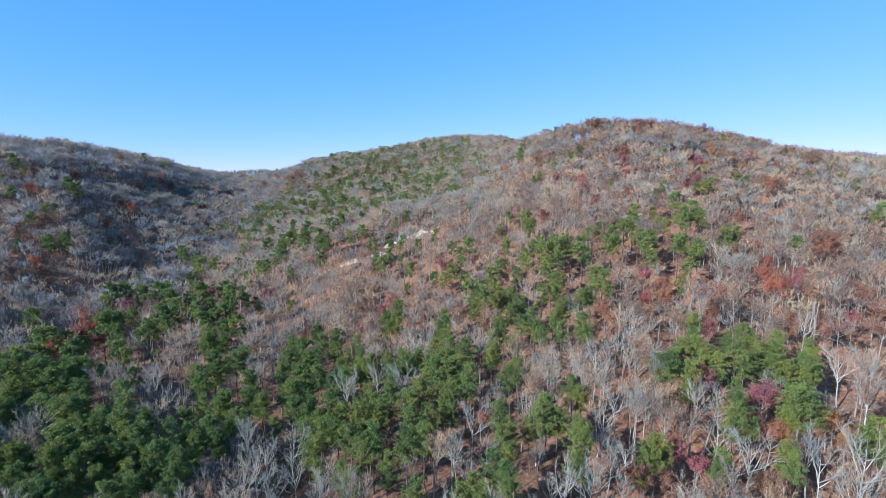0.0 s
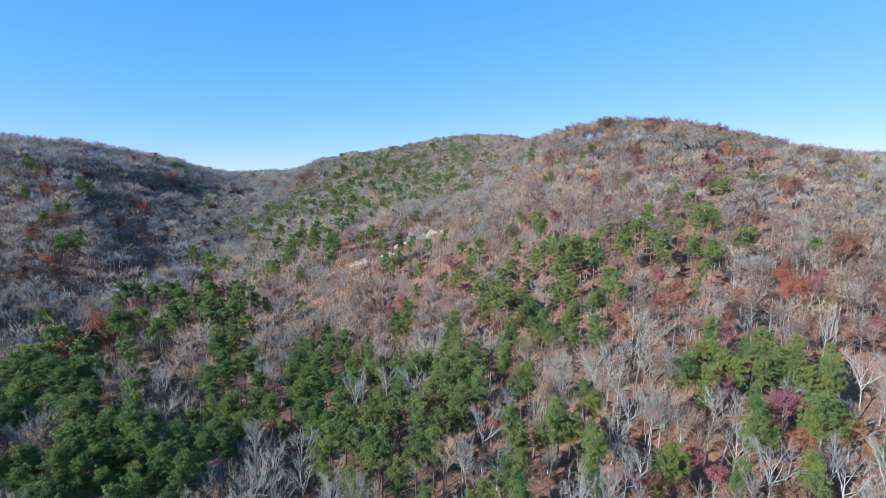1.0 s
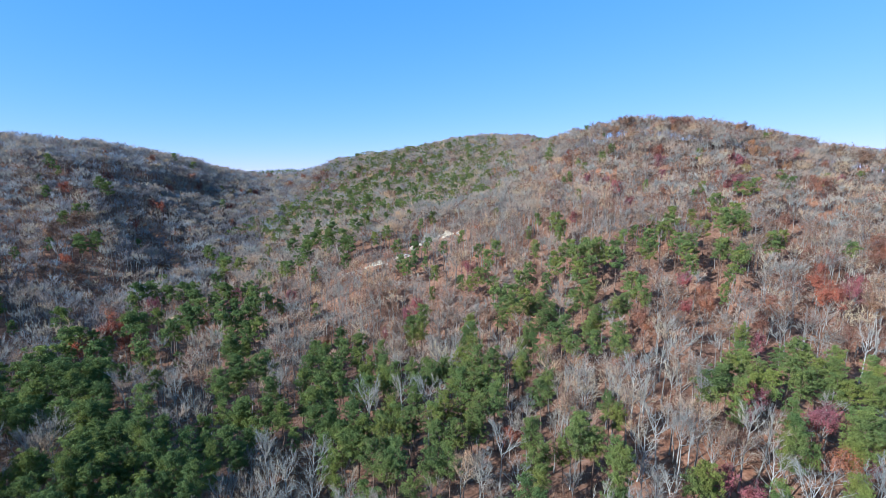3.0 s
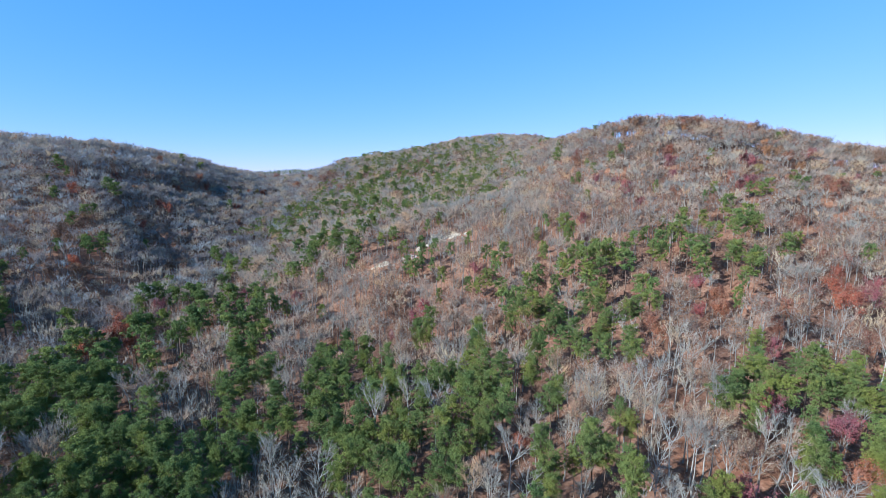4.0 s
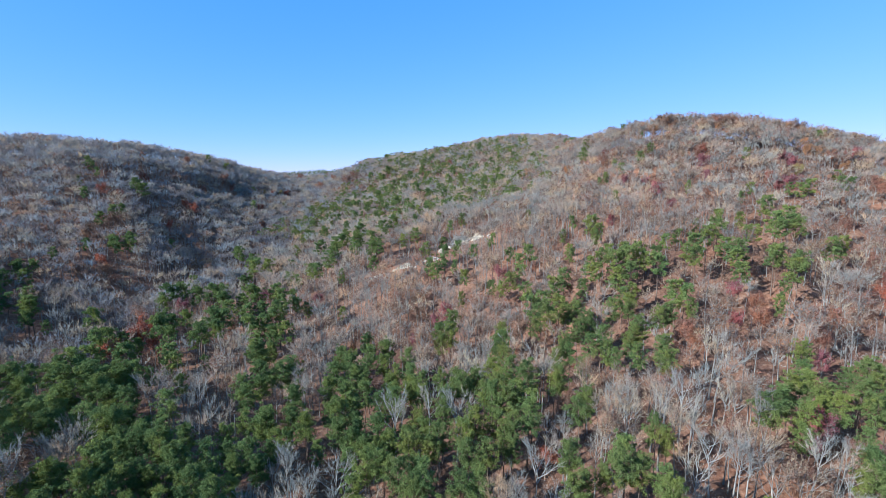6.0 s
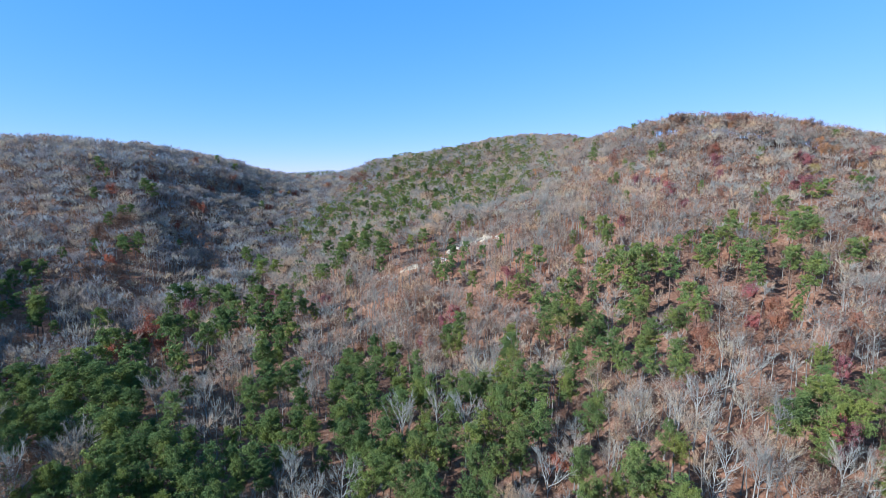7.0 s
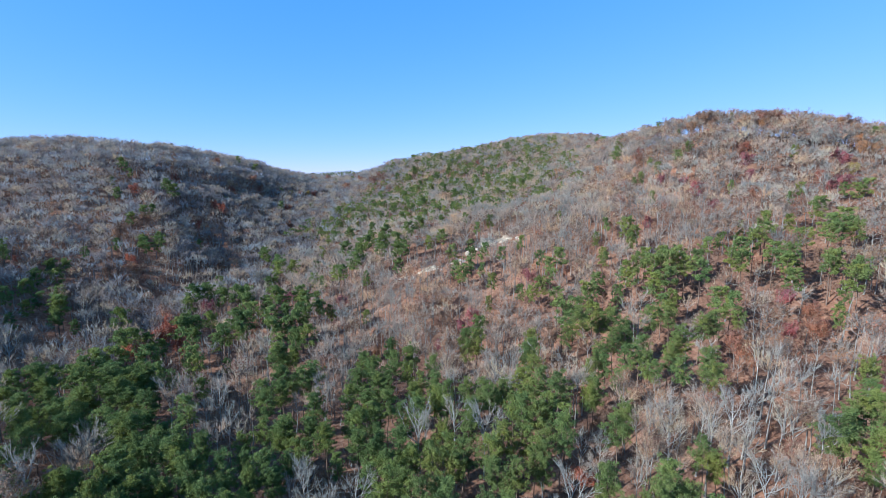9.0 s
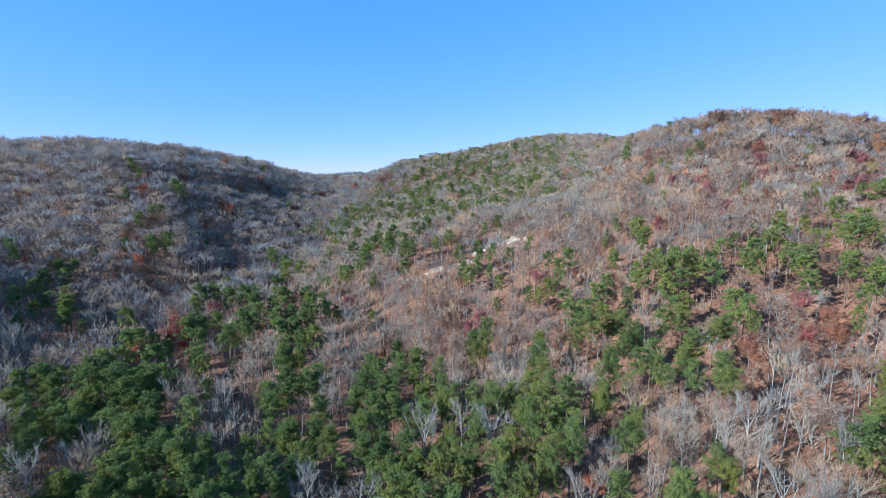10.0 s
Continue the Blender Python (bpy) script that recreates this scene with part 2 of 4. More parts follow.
PINE_STANDS.append(((-45.9, 101.7, 0.67), (-41.3, 103, 0.88), (-43.9, 120.2, 0.87), (-38, 115.8, 1.06), (-36.9, 107.8, 1.01), (-34.2, 101.9, 0.86), (-30.8, 100.4, 0.8), (-34.6, 115.4, 0.82), (-34.7, 122.5, 0.99), (-29.5, 116.8, 0.82), (-26, 117.9, 1.06), (-22.5, 123.3, 0.85), (-24.4, 100.9, 0.93), (-18.5, 108.4, 0.76), (-12.9, 107.3, 0.85), (-19, 120.7, 0.83), (-13.9, 118.7, 0.81), (-9.8, 120.4, 0.82), (-5.9, 104.2, 1.03), (-8.8, 99.2, 0.9), (-13.2, 99.3, 0.8), (-17.7, 95.7, 0.79), (-14.2, 97, 0.69), (-6.1, 95.5, 0.77), (-3, 95.2, 0.77), (-2.1, 112.3, 0.98), (-1.3, 105.2, 0.83), (0.3, 100.7, 0.71), (-25.4, 89.7, 0.86), (-21.8, 90.3, 0.76), (-18.1, 86.4, 0.82), (-26.9, 86.5, 0.66), (-13.6, 84.8, 0.89),))
PINE_STANDS.append(((-7, 83.9, 0.87), (-3.5, 84.9, 0.8), (-18.9, 78.3, 0.6), (-15.7, 73.9, 0.82), (-10.2, 76.6, 0.75), (-5.2, 72.3, 0.72), (-23.7, 80.9, 0.5), (-15.6, 83.2, 0.62), (-26.9, 97.8, 0.66), (-46.9, 93.2, 0.63), (-46.2, 96.4, 0.6), (5.4, 104.6, 1.03), (2, 102, 0.81), (1.9, 98.7, 0.6), (1.1, 111.9, 0.87), (6.7, 112.4, 0.87), (15.9, 104.6, 0.87), (11.9, 92.7, 0.85), (13.7, 88.1, 0.64), (22.2, 93.8, 0.96), (19.5, 89.2, 0.83), (23.1, 89.8, 0.75), (17.8, 89.2, 0.56), (29.2, 100, 0.72), (31, 98.5, 0.57), (26.5, 87.8, 0.74), (24.5, 82.2, 0.8), (27.9, 85.8, 0.55), (23.1, 78.7, 0.69), (25.2, 78.9, 0.52), (11, 84.9, 0.71), (12, 82, 0.61), (9.5, 76.3, 0.82),))
PINE_STANDS.append(((10.5, 72.9, 0.8), (11.7, 71.1, 0.71), (4.8, 73.2, 0.72), (6.4, 71.9, 0.64), (2.9, 73.5, 0.57), (39, 80.2, 0.82), (37, 78.9, 0.72), (35.7, 78.5, 0.5), (50.7, 101.8, 1.05), (56.7, 102.2, 0.89), (61.8, 106.4, 0.7), (55, 100, 0.62), (64.3, 97.4, 0.67), (59.3, 90.3, 0.94), (57, 87.3, 0.92), (61.4, 87.7, 0.5), (74.6, 93.3, 1.02), (70.9, 88.8, 0.98), (73.8, 89.3, 0.89), (68.8, 88.1, 0.76), (69, 87, 0.61), (76.3, 102.7, 0.84), (77.8, 101.6, 0.73), (83.4, 101.9, 0.87), (82, 99.6, 0.73), (50.2, 78.7, 0.67), (48.6, 77, 0.56), (62.2, 79.2, 0.7), (61.5, 76.4, 0.65), (79.1, 80.2, 1.2), (80.2, 83.6, 0.67), (81.9, 81.3, 0.67), (-139.2, 154, 1.14),))
PINE_STANDS.append(((-116.7, 122.4, 1.2), (-117, 120, 0.94), (-120.3, 136.3, 1.2), (-124.8, 143.6, 1.05), (-115.5, 128, 1.12), (-103.7, 115.2, 1.16), (-104.7, 127.5, 1.2), (-120.9, 145.7, 0.88), (-113.9, 142.4, 0.88), (-102, 121, 0.89), (-101.3, 126.1, 0.91), (-106.5, 147.4, 1.01), (-98.8, 137.5, 1.11), (-95.1, 133, 0.92), (-120, 161.9, 1.11), (-127.2, 173.5, 0.94), (-114.4, 152.3, 1.16), (-112.3, 156.3, 1.07), (-130.7, 180.5, 1.14), (-127.8, 185.1, 1.15), (-111.8, 164.1, 0.88), (-121.1, 184.1, 1.13), (-115.6, 186.5, 1.2), (-114.8, 193.2, 1.2), (-107.3, 178.8, 1.2), (-102.8, 176.6, 1.12), (-99.5, 161, 1.2), (-96.8, 162, 1.2), (-97.1, 150.3, 1.2), (-102.5, 154, 0.76), (-95.4, 157.3, 1.02), (-101.9, 184.1, 0.85), (-97.2, 182.1, 1.2),))
PINE_STANDS.append(((-96.2, 187.2, 1.08), (-91.5, 170.5, 1.2), (-87.9, 174.4, 0.9), (-84.2, 158.2, 1.2), (-81.6, 161.4, 1.1), (-78.7, 163.3, 1.01), (-75.8, 156.5, 0.81), (-71.2, 137.4, 1.11), (-77.2, 147.5, 0.93), (-70, 138.9, 0.82), (-64.2, 124.4, 1.07), (-63.3, 129.4, 0.77), (-89.3, 139.6, 0.56), (-176.1, 209.8, 0.98), (-172.5, 213.4, 0.99), (-134.9, 242, 1.2), (-116, 221.9, 1.2), (-125.4, 237.8, 1.16), (-112.8, 229.4, 1.11), (-114.9, 208.9, 0.78), (-113.2, 211.6, 0.7), (-91.2, 191.4, 0.93), (-81.2, 176.4, 1.2), (-78.7, 167.9, 1.16), (-82.7, 189.8, 0.76), (-76.4, 178.4, 0.79), (-73.9, 181.9, 0.65), (-69.3, 153.1, 1.03), (-73.7, 152.6, 0.79), (-58.5, 131.5, 1.15), (-58.2, 126.1, 1.01), (-111.3, 259.3, 0.71), (-95.7, 213.9, 0.77),))
PINE_STANDS.append(((-89, 207.3, 0.82), (-84.1, 212.9, 1), (-80.1, 210.5, 0.9), (-91, 243.1, 1.2), (-78.9, 221, 1.19), (-77.3, 226.1, 1.2), (-80.2, 241.9, 1.1), (-70.4, 235.6, 1.06), (-68.1, 207.2, 0.71), (-59.2, 222.9, 1), (-54.2, 207.9, 0.86), (-58.4, 177.4, 0.62), (-42.2, 154.4, 0.9), (-39.7, 143.5, 0.96), (-48.9, 145.1, 0.87), (-42, 135.4, 1.13), (-38.2, 127.5, 1.07), (-44.1, 128.7, 0.99), (-36.3, 132.7, 0.79), (-33.9, 147.3, 0.94), (-33.1, 139.4, 0.9), (-26.9, 143.7, 0.83), (-24.9, 132.9, 0.88), (-22.2, 123.1, 0.92), (-28.8, 127.5, 0.76), (-20.4, 157.5, 0.89), (-16, 156.4, 1.06), (-16.3, 165.6, 0.86), (-18.1, 154.2, 0.82), (-15.8, 126.5, 0.83), (-11.5, 126.2, 0.83), (-8.9, 122.5, 0.71), (-6, 124.2, 0.81),))
PINE_STANDS.append(((-4.3, 118.7, 0.78), (-1.6, 130.6, 0.95), (0.2, 138, 0.89), (-0.7, 121.5, 0.89), (-1.8, 150.2, 0.85), (0.5, 153.6, 0.86), (-29.5, 203.2, 0.74), (-26.2, 198.5, 0.87), (-24.3, 203.3, 0.89), (-23.7, 209.3, 0.76), (-18.7, 201.5, 0.59), (-14, 192.8, 0.7), (-14.4, 182.2, 0.54), (-18.3, 209.1, 0.91), (-11.2, 207, 0.67), (-3.3, 184.7, 0.61), (0.3, 182.3, 0.6), (3.4, 182.7, 0.8), (3.7, 199.1, 0.72), (7.1, 192.7, 0.84), (7, 188.1, 0.68), (10.8, 196.1, 0.99), (25.6, 191.6, 0.63), (30.6, 180, 0.92), (31.8, 173.7, 0.9), (35.1, 181, 0.93), (38.8, 177.8, 1.18), (43.2, 177.4, 1.19), (37.2, 169.7, 1.04), (41.9, 170.2, 0.89), (48.5, 178, 0.8), (50.5, 170, 1.06), (17.7, 169.8, 1.06),))
PINE_STANDS.append(((21.6, 177, 0.91), (8.5, 170.9, 0.88), (9.4, 160.7, 1.01), (13.1, 164, 1.03), (13.1, 151.1, 1.18), (17.9, 159.2, 1.06), (19.7, 156.5, 0.81), (10.4, 151.4, 0.79), (27.2, 170.7, 0.69), (23.1, 156.4, 0.93), (25.5, 147.4, 0.94), (26.2, 136.4, 0.93), (23.5, 134.8, 0.85), (21.3, 143, 0.75), (17.2, 138.2, 0.89), (18, 134.8, 0.72), (14.2, 133.7, 0.71), (13.8, 122.2, 0.89), (12.3, 120.5, 0.65), (20, 127.8, 0.69), (26.5, 132, 0.71), (27.7, 129, 0.69), (33, 153.5, 1.04), (37.8, 153.2, 0.98), (37.3, 160.3, 0.84), (40.7, 162.3, 0.73), (35.6, 137.2, 0.89), (33.2, 134, 0.72), (32.6, 124.6, 0.82), (31.2, 131.2, 0.66), (38.3, 125.9, 0.93), (37.6, 120.1, 0.85), (43.4, 147, 0.79),))
PINE_STANDS.append(((47.4, 147.6, 0.8), (51.3, 155.5, 1.01), (52.4, 151.6, 0.94), (53.5, 149.6, 0.64), (61.1, 176, 0.81), (63.6, 174.1, 0.93), (74.4, 170.8, 0.94), (73.4, 165.2, 0.91), (2.4, 125.2, 1), (5.5, 121.5, 0.98), (1, 146.9, 0.91), (3.8, 114.4, 0.93), (18.7, 113.9, 0.74), (84.3, 167.9, 0.95), (84.3, 157.8, 1.07), (89.5, 164, 0.94), (82, 156.5, 0.58), (76.8, 149.4, 0.61), (67.1, 122.8, 0.73), (63.9, 116.5, 0.82), (62.4, 112, 0.8), (58.9, 111.9, 0.79), (54.8, 107.5, 0.76), (65, 109.2, 0.79), (64.5, 105.5, 0.84), (72.1, 115.3, 0.61), (75.1, 116, 0.85), (78.5, 116.5, 0.63), (69.3, 107.4, 0.86), (69.9, 104.7, 0.78), (75.6, 107.8, 0.89), (83.2, 114.8, 0.74), (78.8, 109.2, 0.81),))
PINE_STANDS.append(((78.7, 105.8, 0.6), (73, 105.6, 0.68), (90.5, 111.4, 0.8), (88.7, 107.8, 0.73), (83.8, 104.1, 0.7), (59.9, 106.8, 0.65), (-251, 279.1, 0.87), (-248.7, 279.9, 0.67), (-242, 262.5, 0.64), (-223.9, 246.4, 0.83), (-243.3, 276.8, 0.66), (-196.7, 224.9, 0.96), (-197.8, 234.8, 0.88), (-198.5, 240.8, 0.67), (-216.2, 274.5, 1.2), (-212.5, 275.5, 1.12), (-177.8, 210.3, 0.89), (-177.2, 219.3, 0.81), (-258, 414.5, 0.87), (-240.6, 412.9, 1.02), (-208.6, 398.1, 0.64), (-183.2, 349.3, 0.85), (-185.3, 203, 0.69), (-172.3, 241.7, 0.64), (-73.3, 254.6, 1.2), (-69.6, 236, 1.2), (-62.7, 237.1, 1.2), (-58.1, 231.8, 0.95), (-80.7, 253.1, 1.05), (-85.4, 248.6, 1.04), (-103.3, 281.8, 0.97), (-115.3, 286.1, 0.78), (-117.1, 282, 0.77),))
PINE_STANDS.append(((-141.3, 358.8, 0.83), (-134.3, 357.1, 0.68), (-61.1, 255.1, 1.2), (-56.2, 256.8, 1.13), (-78.6, 306.1, 0.79), (-46.2, 233.2, 0.77), (-40.9, 235, 0.94), (-105.4, 377.7, 0.84), (-71.3, 333.5, 1.1), (-75.7, 326.2, 0.84), (-74.2, 361.7, 0.92), (-65, 379.4, 1.2), (-53, 357.9, 0.9), (-38.6, 343.6, 0.86), (-30.5, 399.8, 1.2), (-23, 391.3, 0.98), (-19.7, 334.3, 0.96), (-10.5, 360.3, 1.2), (-3.9, 341.5, 0.98), (-61, 430.7, 0.93), (-42.5, 453, 1.2), (-36.7, 461, 0.99), (-114.2, 461.1, 1.2), (-109.5, 477.1, 1.05), (-123.5, 465.4, 1.03), (-69.9, 519.4, 0.94), (-28.3, 485.4, 1.2), (-21.1, 520.7, 1.12), (0.2, 467.2, 1), (-24.5, 241.1, 0.61), (-33.2, 294.2, 0.85), (-51.7, 310.1, 0.67), (-3.7, 213.3, 0.69),))
PINE_STANDS.append(((-24.7, 216.6, 0.71), (-32.9, 262.6, 0.66), (-19.2, 248.4, 0.71), (-55.7, 291.9, 0.85), (-109.3, 346, 0.91), (-96.2, 321.9, 0.84), (-91.7, 334.5, 0.87), (-110.1, 328.9, 0.75), (-121.7, 402.2, 0.9), (-93.1, 373.8, 0.96), (-83.8, 458.9, 1), (-74.8, 471.6, 1.02), (-79.3, 406.2, 1.03), (-57.7, 467.4, 1.01), (-93.9, 429.3, 0.94), (-115.4, 433.3, 0.8), (-46.9, 316, 0.69), (-47.4, 273.9, 0.7), (-93.3, 293.6, 0.88), (-85.7, 298.2, 0.78), (-111.2, 314.5, 0.72), (-97.2, 410.5, 0.9), (-41.1, 410.4, 1.03), (-47.6, 384, 0.83), (-65.9, 316, 0.81), (-86, 352.7, 0.78), (-67.8, 442.3, 0.96), (-23.5, 446.3, 0.96), (-47.2, 445.5, 0.96), (-103.8, 356.1, 0.8), (49.7, 313.2, 1.02), (56.2, 339.7, 0.86), (64.1, 455.9, 0.99),))
PINE_STANDS.append(((43.3, 387, 0.84), (56.6, 438.4, 0.95), (32.9, 371.8, 0.67), (11.7, 488.2, 0.87), (8.3, 341.9, 0.61), (79.6, 341.3, 0.82), (82.9, 310.8, 0.5), (62.3, 270.9, 0.64), (62.8, 288.1, 0.53), (74.1, 280.1, 0.83), (80.7, 286.5, 0.74), (50.1, 263.8, 0.5), (53.5, 265.7, 0.58), (52.7, 239.1, 0.52), (83.4, 236.2, 0.58), (112.5, 317.3, 0.54), (119.8, 265, 0.62), (106.2, 229.6, 0.59), (100.3, 225, 0.53), (79.8, 199.1, 1), (75.4, 187.5, 1.01), (70.9, 184.3, 0.99), (65, 179.8, 0.96), (62.6, 189.3, 0.64), (57.1, 185.6, 0.77), (74, 178, 0.97), (77.2, 174.9, 0.96), (90, 203.4, 0.64), (87.4, 191.6, 0.75), (73.9, 202.2, 0.54), (35.6, 204.7, 0.97), (37.5, 201, 0.81), (36.1, 199.5, 0.66),))
PINE_STANDS.append(((29.5, 213.2, 0.58), (25, 206.7, 0.56), (26.2, 196.3, 0.54), (12.8, 235, 0.5), (43.9, 186.2, 0.9), (38.4, 186.8, 0.82), (48, 183.2, 0.95), (52.7, 180.7, 0.75), (96.7, 192.6, 1.2), (101.5, 207.9, 1.07), (103.3, 196.7, 1.19), (104.7, 192.2, 0.94), (96.6, 187.3, 0.98), (88.5, 188.4, 0.82), (125.8, 223.5, 0.92), (121.2, 222, 0.81), (119.3, 225.9, 0.64), (86.9, 171.3, 0.9), (92.2, 169.5, 0.69), (104.2, 172.9, 1.01), (111.1, 179.3, 0.76), (143.9, 232.6, 0.88), (148.5, 234.4, 0.69), (163.3, 234.2, 0.71), (170.6, 295, 0.85), (186.1, 244.1, 0.55), (234.2, 272.6, 0.77), (196.4, 226.1, 0.64), (200.4, 240.4, 0.61), (276, 315.6, 0.6), (291.2, 320.2, 0.62), (241.2, 319.2, 0.5), (214.2, 308.9, 0.5),))
PINE_STANDS.append(((217.7, 266.9, 0.61), (167.9, 181.3, 1.06), (-208.5, 172, 0.83), (-203.3, 169.1, 0.63), (-192, 193.3, 0.6), (-180.2, 161.9, 0.82), (-177.4, 154.4, 0.72), (-175.7, 146.5, 0.85), (-177, 156.3, 0.64), (-188.8, 173.1, 0.61), (-188.7, 175.7, 0.7), (-185.7, 178.2, 0.7), (-178, 167.5, 0.91), (-166.8, 158, 0.93), (-160.1, 150.4, 1.04), (-157.7, 150.3, 0.96), (-156, 145.9, 0.73), (-169.4, 152.6, 0.7), (-166.1, 145.5, 0.68), (-163.3, 137.9, 0.66), (-156.3, 147.6, 0.59), (-149.3, 146.9, 0.5), (-121.3, 105.6, 0.91), (-111.7, 95.9, 0.96), (-105.7, 94.1, 0.92), (-117.1, 108.8, 1.14), (-112.8, 106.5, 0.9), (-115.2, 114.2, 0.91), (-102.7, 95.5, 0.79), (-97.8, 93.9, 0.77), (-102.6, 100.4, 0.88), (-95.6, 88.5, 0.63), (-92.6, 84.2, 0.71),))
PINE_STANDS.append(((-89.2, 78.7, 0.78), (-94, 92, 0.5), (-81.6, 73.4, 0.69), (-78.3, 76.7, 0.65), (-77, 79, 0.65), (-102.1, 103.1, 0.89), (-97.4, 100.1, 0.72),))
TURNING = {}
TURNING["red"] = ((8.7, 101.2, 0.51), (-123.5, 155.3, 1.14), (-124.5, 161.3, 0.88), (-117.3, 136.6, 0.89), (-116.3, 153, 0.67), (-174.9, 199.1, 0.67), (-236.5, 310.1, 0.65), (-238.8, 308.4, 0.49), (-220.2, 345.1, 0.74), (-221.1, 256.9, 0.71), (-217.4, 263.2, 0.52), (-198.1, 292.8, 0.64), (-191.2, 289.4, 0.77), (-188.6, 260.6, 0.81), (-180.7, 352.2, 0.83), (-182, 335, 0.64), (-215.7, 378.8, 0.67), (-198, 411.5, 0.7), (103.8, 149.1, 0.77), (100.9, 141.5, 0.94), (107.4, 156.1, 0.59), (61.6, 308.1, 0.7), (120.5, 245.5, 0.57), (-195, 432.3, 0.99), (103.9, 275.8, 0.49), (-134.7, 119.4, 0.55), (-197.3, 168.7, 0.45))
TURNING["rust"] = ((36.6, 78.6, 0.66), (33.6, 78.1, 0.51), (54.6, 96.9, 0.48), (64.8, 87.4, 0.77), (62.9, 98.3, 0.36), (40.2, 78.5, 0.49), (50.7, 143.1, 0.74), (49.1, 136, 0.67), (69.9, 149.9, 0.47), (82.1, 136, 0.82), (78.3, 134.1, 0.67), (69.6, 143.4, 0.73), (73.8, 154.2, 0.63), (118.9, 131.7, 0.9), (111.7, 116.2, 1.06), (101.8, 121.3, 0.68), (136.2, 164.7, 1.02), (133.5, 164.6, 0.71), (114.2, 169.9, 0.52), (-260.7, 336.6, 0.71), (-147.9, 463.5, 1.15), (-142.6, 474, 1.15), (-228.6, 545, 1.07), (-178, 469.8, 0.91), (-123.6, 434.6, 0.69), (-116.1, 435.7, 0.69), (-49, 492.4, 0.76), (-13.9, 479.1, 0.87), (-1.6, 286, 0.52), (-159.5, 316.7, 0.79), (-242.8, 283.8, 0.52), (-220.8, 377.1, 1.09), (57.2, 293.9, 0.62))
TURNING["rust"] += ((122.9, 306.2, 1.11), (129.4, 307, 0.84), (144.3, 322.4, 0.99), (99.2, 272.3, 0.65), (88.1, 228, 0.48), (158.9, 265.4, 0.77), (158.6, 235, 0.79), (157.1, 224.4, 0.91), (151.4, 220.3, 0.67), (136.3, 168.5, 0.85), (197.5, 259.4, 0.45), (179.3, 257.8, 0.52), (206.5, 227.9, 0.94), (129.7, 206.8, 0.61), (123.2, 195.7, 0.58), (94, 124.1, 0.54), (-251.5, 375.4, 0.75), (-174.9, 502.4, 0.89), (13.1, 194.5, 0.39))
TURNING["crimson"] = ((44, 82.5, 0.69), (47.7, 81.8, 0.61), (43.2, 85.8, 0.4), (59.6, 103.4, 0.61), (57.2, 102, 0.53), (67.9, 94.1, 0.74), (70.8, 88.4, 0.52), (-98.2, 195.2, 0.69), (-20.1, 172.8, 0.65), (-23.5, 173.6, 0.51), (-29.5, 164.3, 0.36), (-74.1, 191.5, 0.53), (0.1, 192.1, 0.65), (69.1, 159.7, 0.79), (63.2, 143.9, 0.63), (116.3, 151.3, 0.59), (109.7, 144.6, 0.67), (72.6, 124.1, 0.42), (111.5, 124, 0.43), (69.3, 236, 0.82), (68.1, 246.2, 0.64), (71.6, 222.5, 0.52), (61, 257.4, 0.48), (96.9, 261, 0.77), (96.4, 250.1, 0.6), (44.6, 212.6, 0.42), (137.2, 257.6, 0.89), (135.5, 264, 0.74), (169.1, 266.7, 0.88), (122.2, 234.6, 0.81), (128.7, 237.4, 0.68), (176.4, 242.6, 0.67), (-124.5, 181.9, 0.69))
TURNING["orange"] = ((77.2, 89.8, 0.61), (80, 89.8, 0.4), (18.4, 343, 0.67), (19.1, 313.4, 0.52), (9.4, 258.9, 0.54), (39.5, 303.4, 0.55), (119.7, 297.3, 0.67), (150.5, 270.1, 0.77), (155.9, 268.3, 0.6), (159.7, 255.7, 0.63), (79, 85.4, 0.39), (154.5, 280.8, 0.62))
TURNING["yellow"] = ((135.7, 250, 0.59), (-204.4, 406.8, 0.51), (-199.6, 431.3, 0.59))
TURNING["brown"] = ((96.6, 313, 1.15), (89.5, 312.8, 0.91), (77.5, 358.9, 1.02), (162.9, 307.7, 1.15), (167.9, 305.3, 0.87), (152.3, 307.3, 0.53), (193.1, 315.2, 0.93), (207.2, 271.3, 1.15), (88.1, 177.9, 0.67), (-276.7, 333.1, 0.84), (-193.9, 214.9, 1.05), (-193.5, 228.9, 1.09), (-170.1, 195.2, 0.8), (-157, 234.8, 0.6), (-97.1, 170.2, 0.51), (-48.9, 160.6, 0.44), (-30, 174.1, 0.61), (-33.4, 188.6, 0.55), (6.7, 152.9, 0.8), (23.8, 176.9, 0.36), (107.5, 133.4, 0.78), (79.3, 93.3, 0.51), (58.7, 76.5, 0.68), (47.5, 276.4, 0.55), (203.1, 283.6, 0.78), (-174, 186.2, 0.86), (14.1, 117.3, 0.43), (58, 78.3, 0.56))
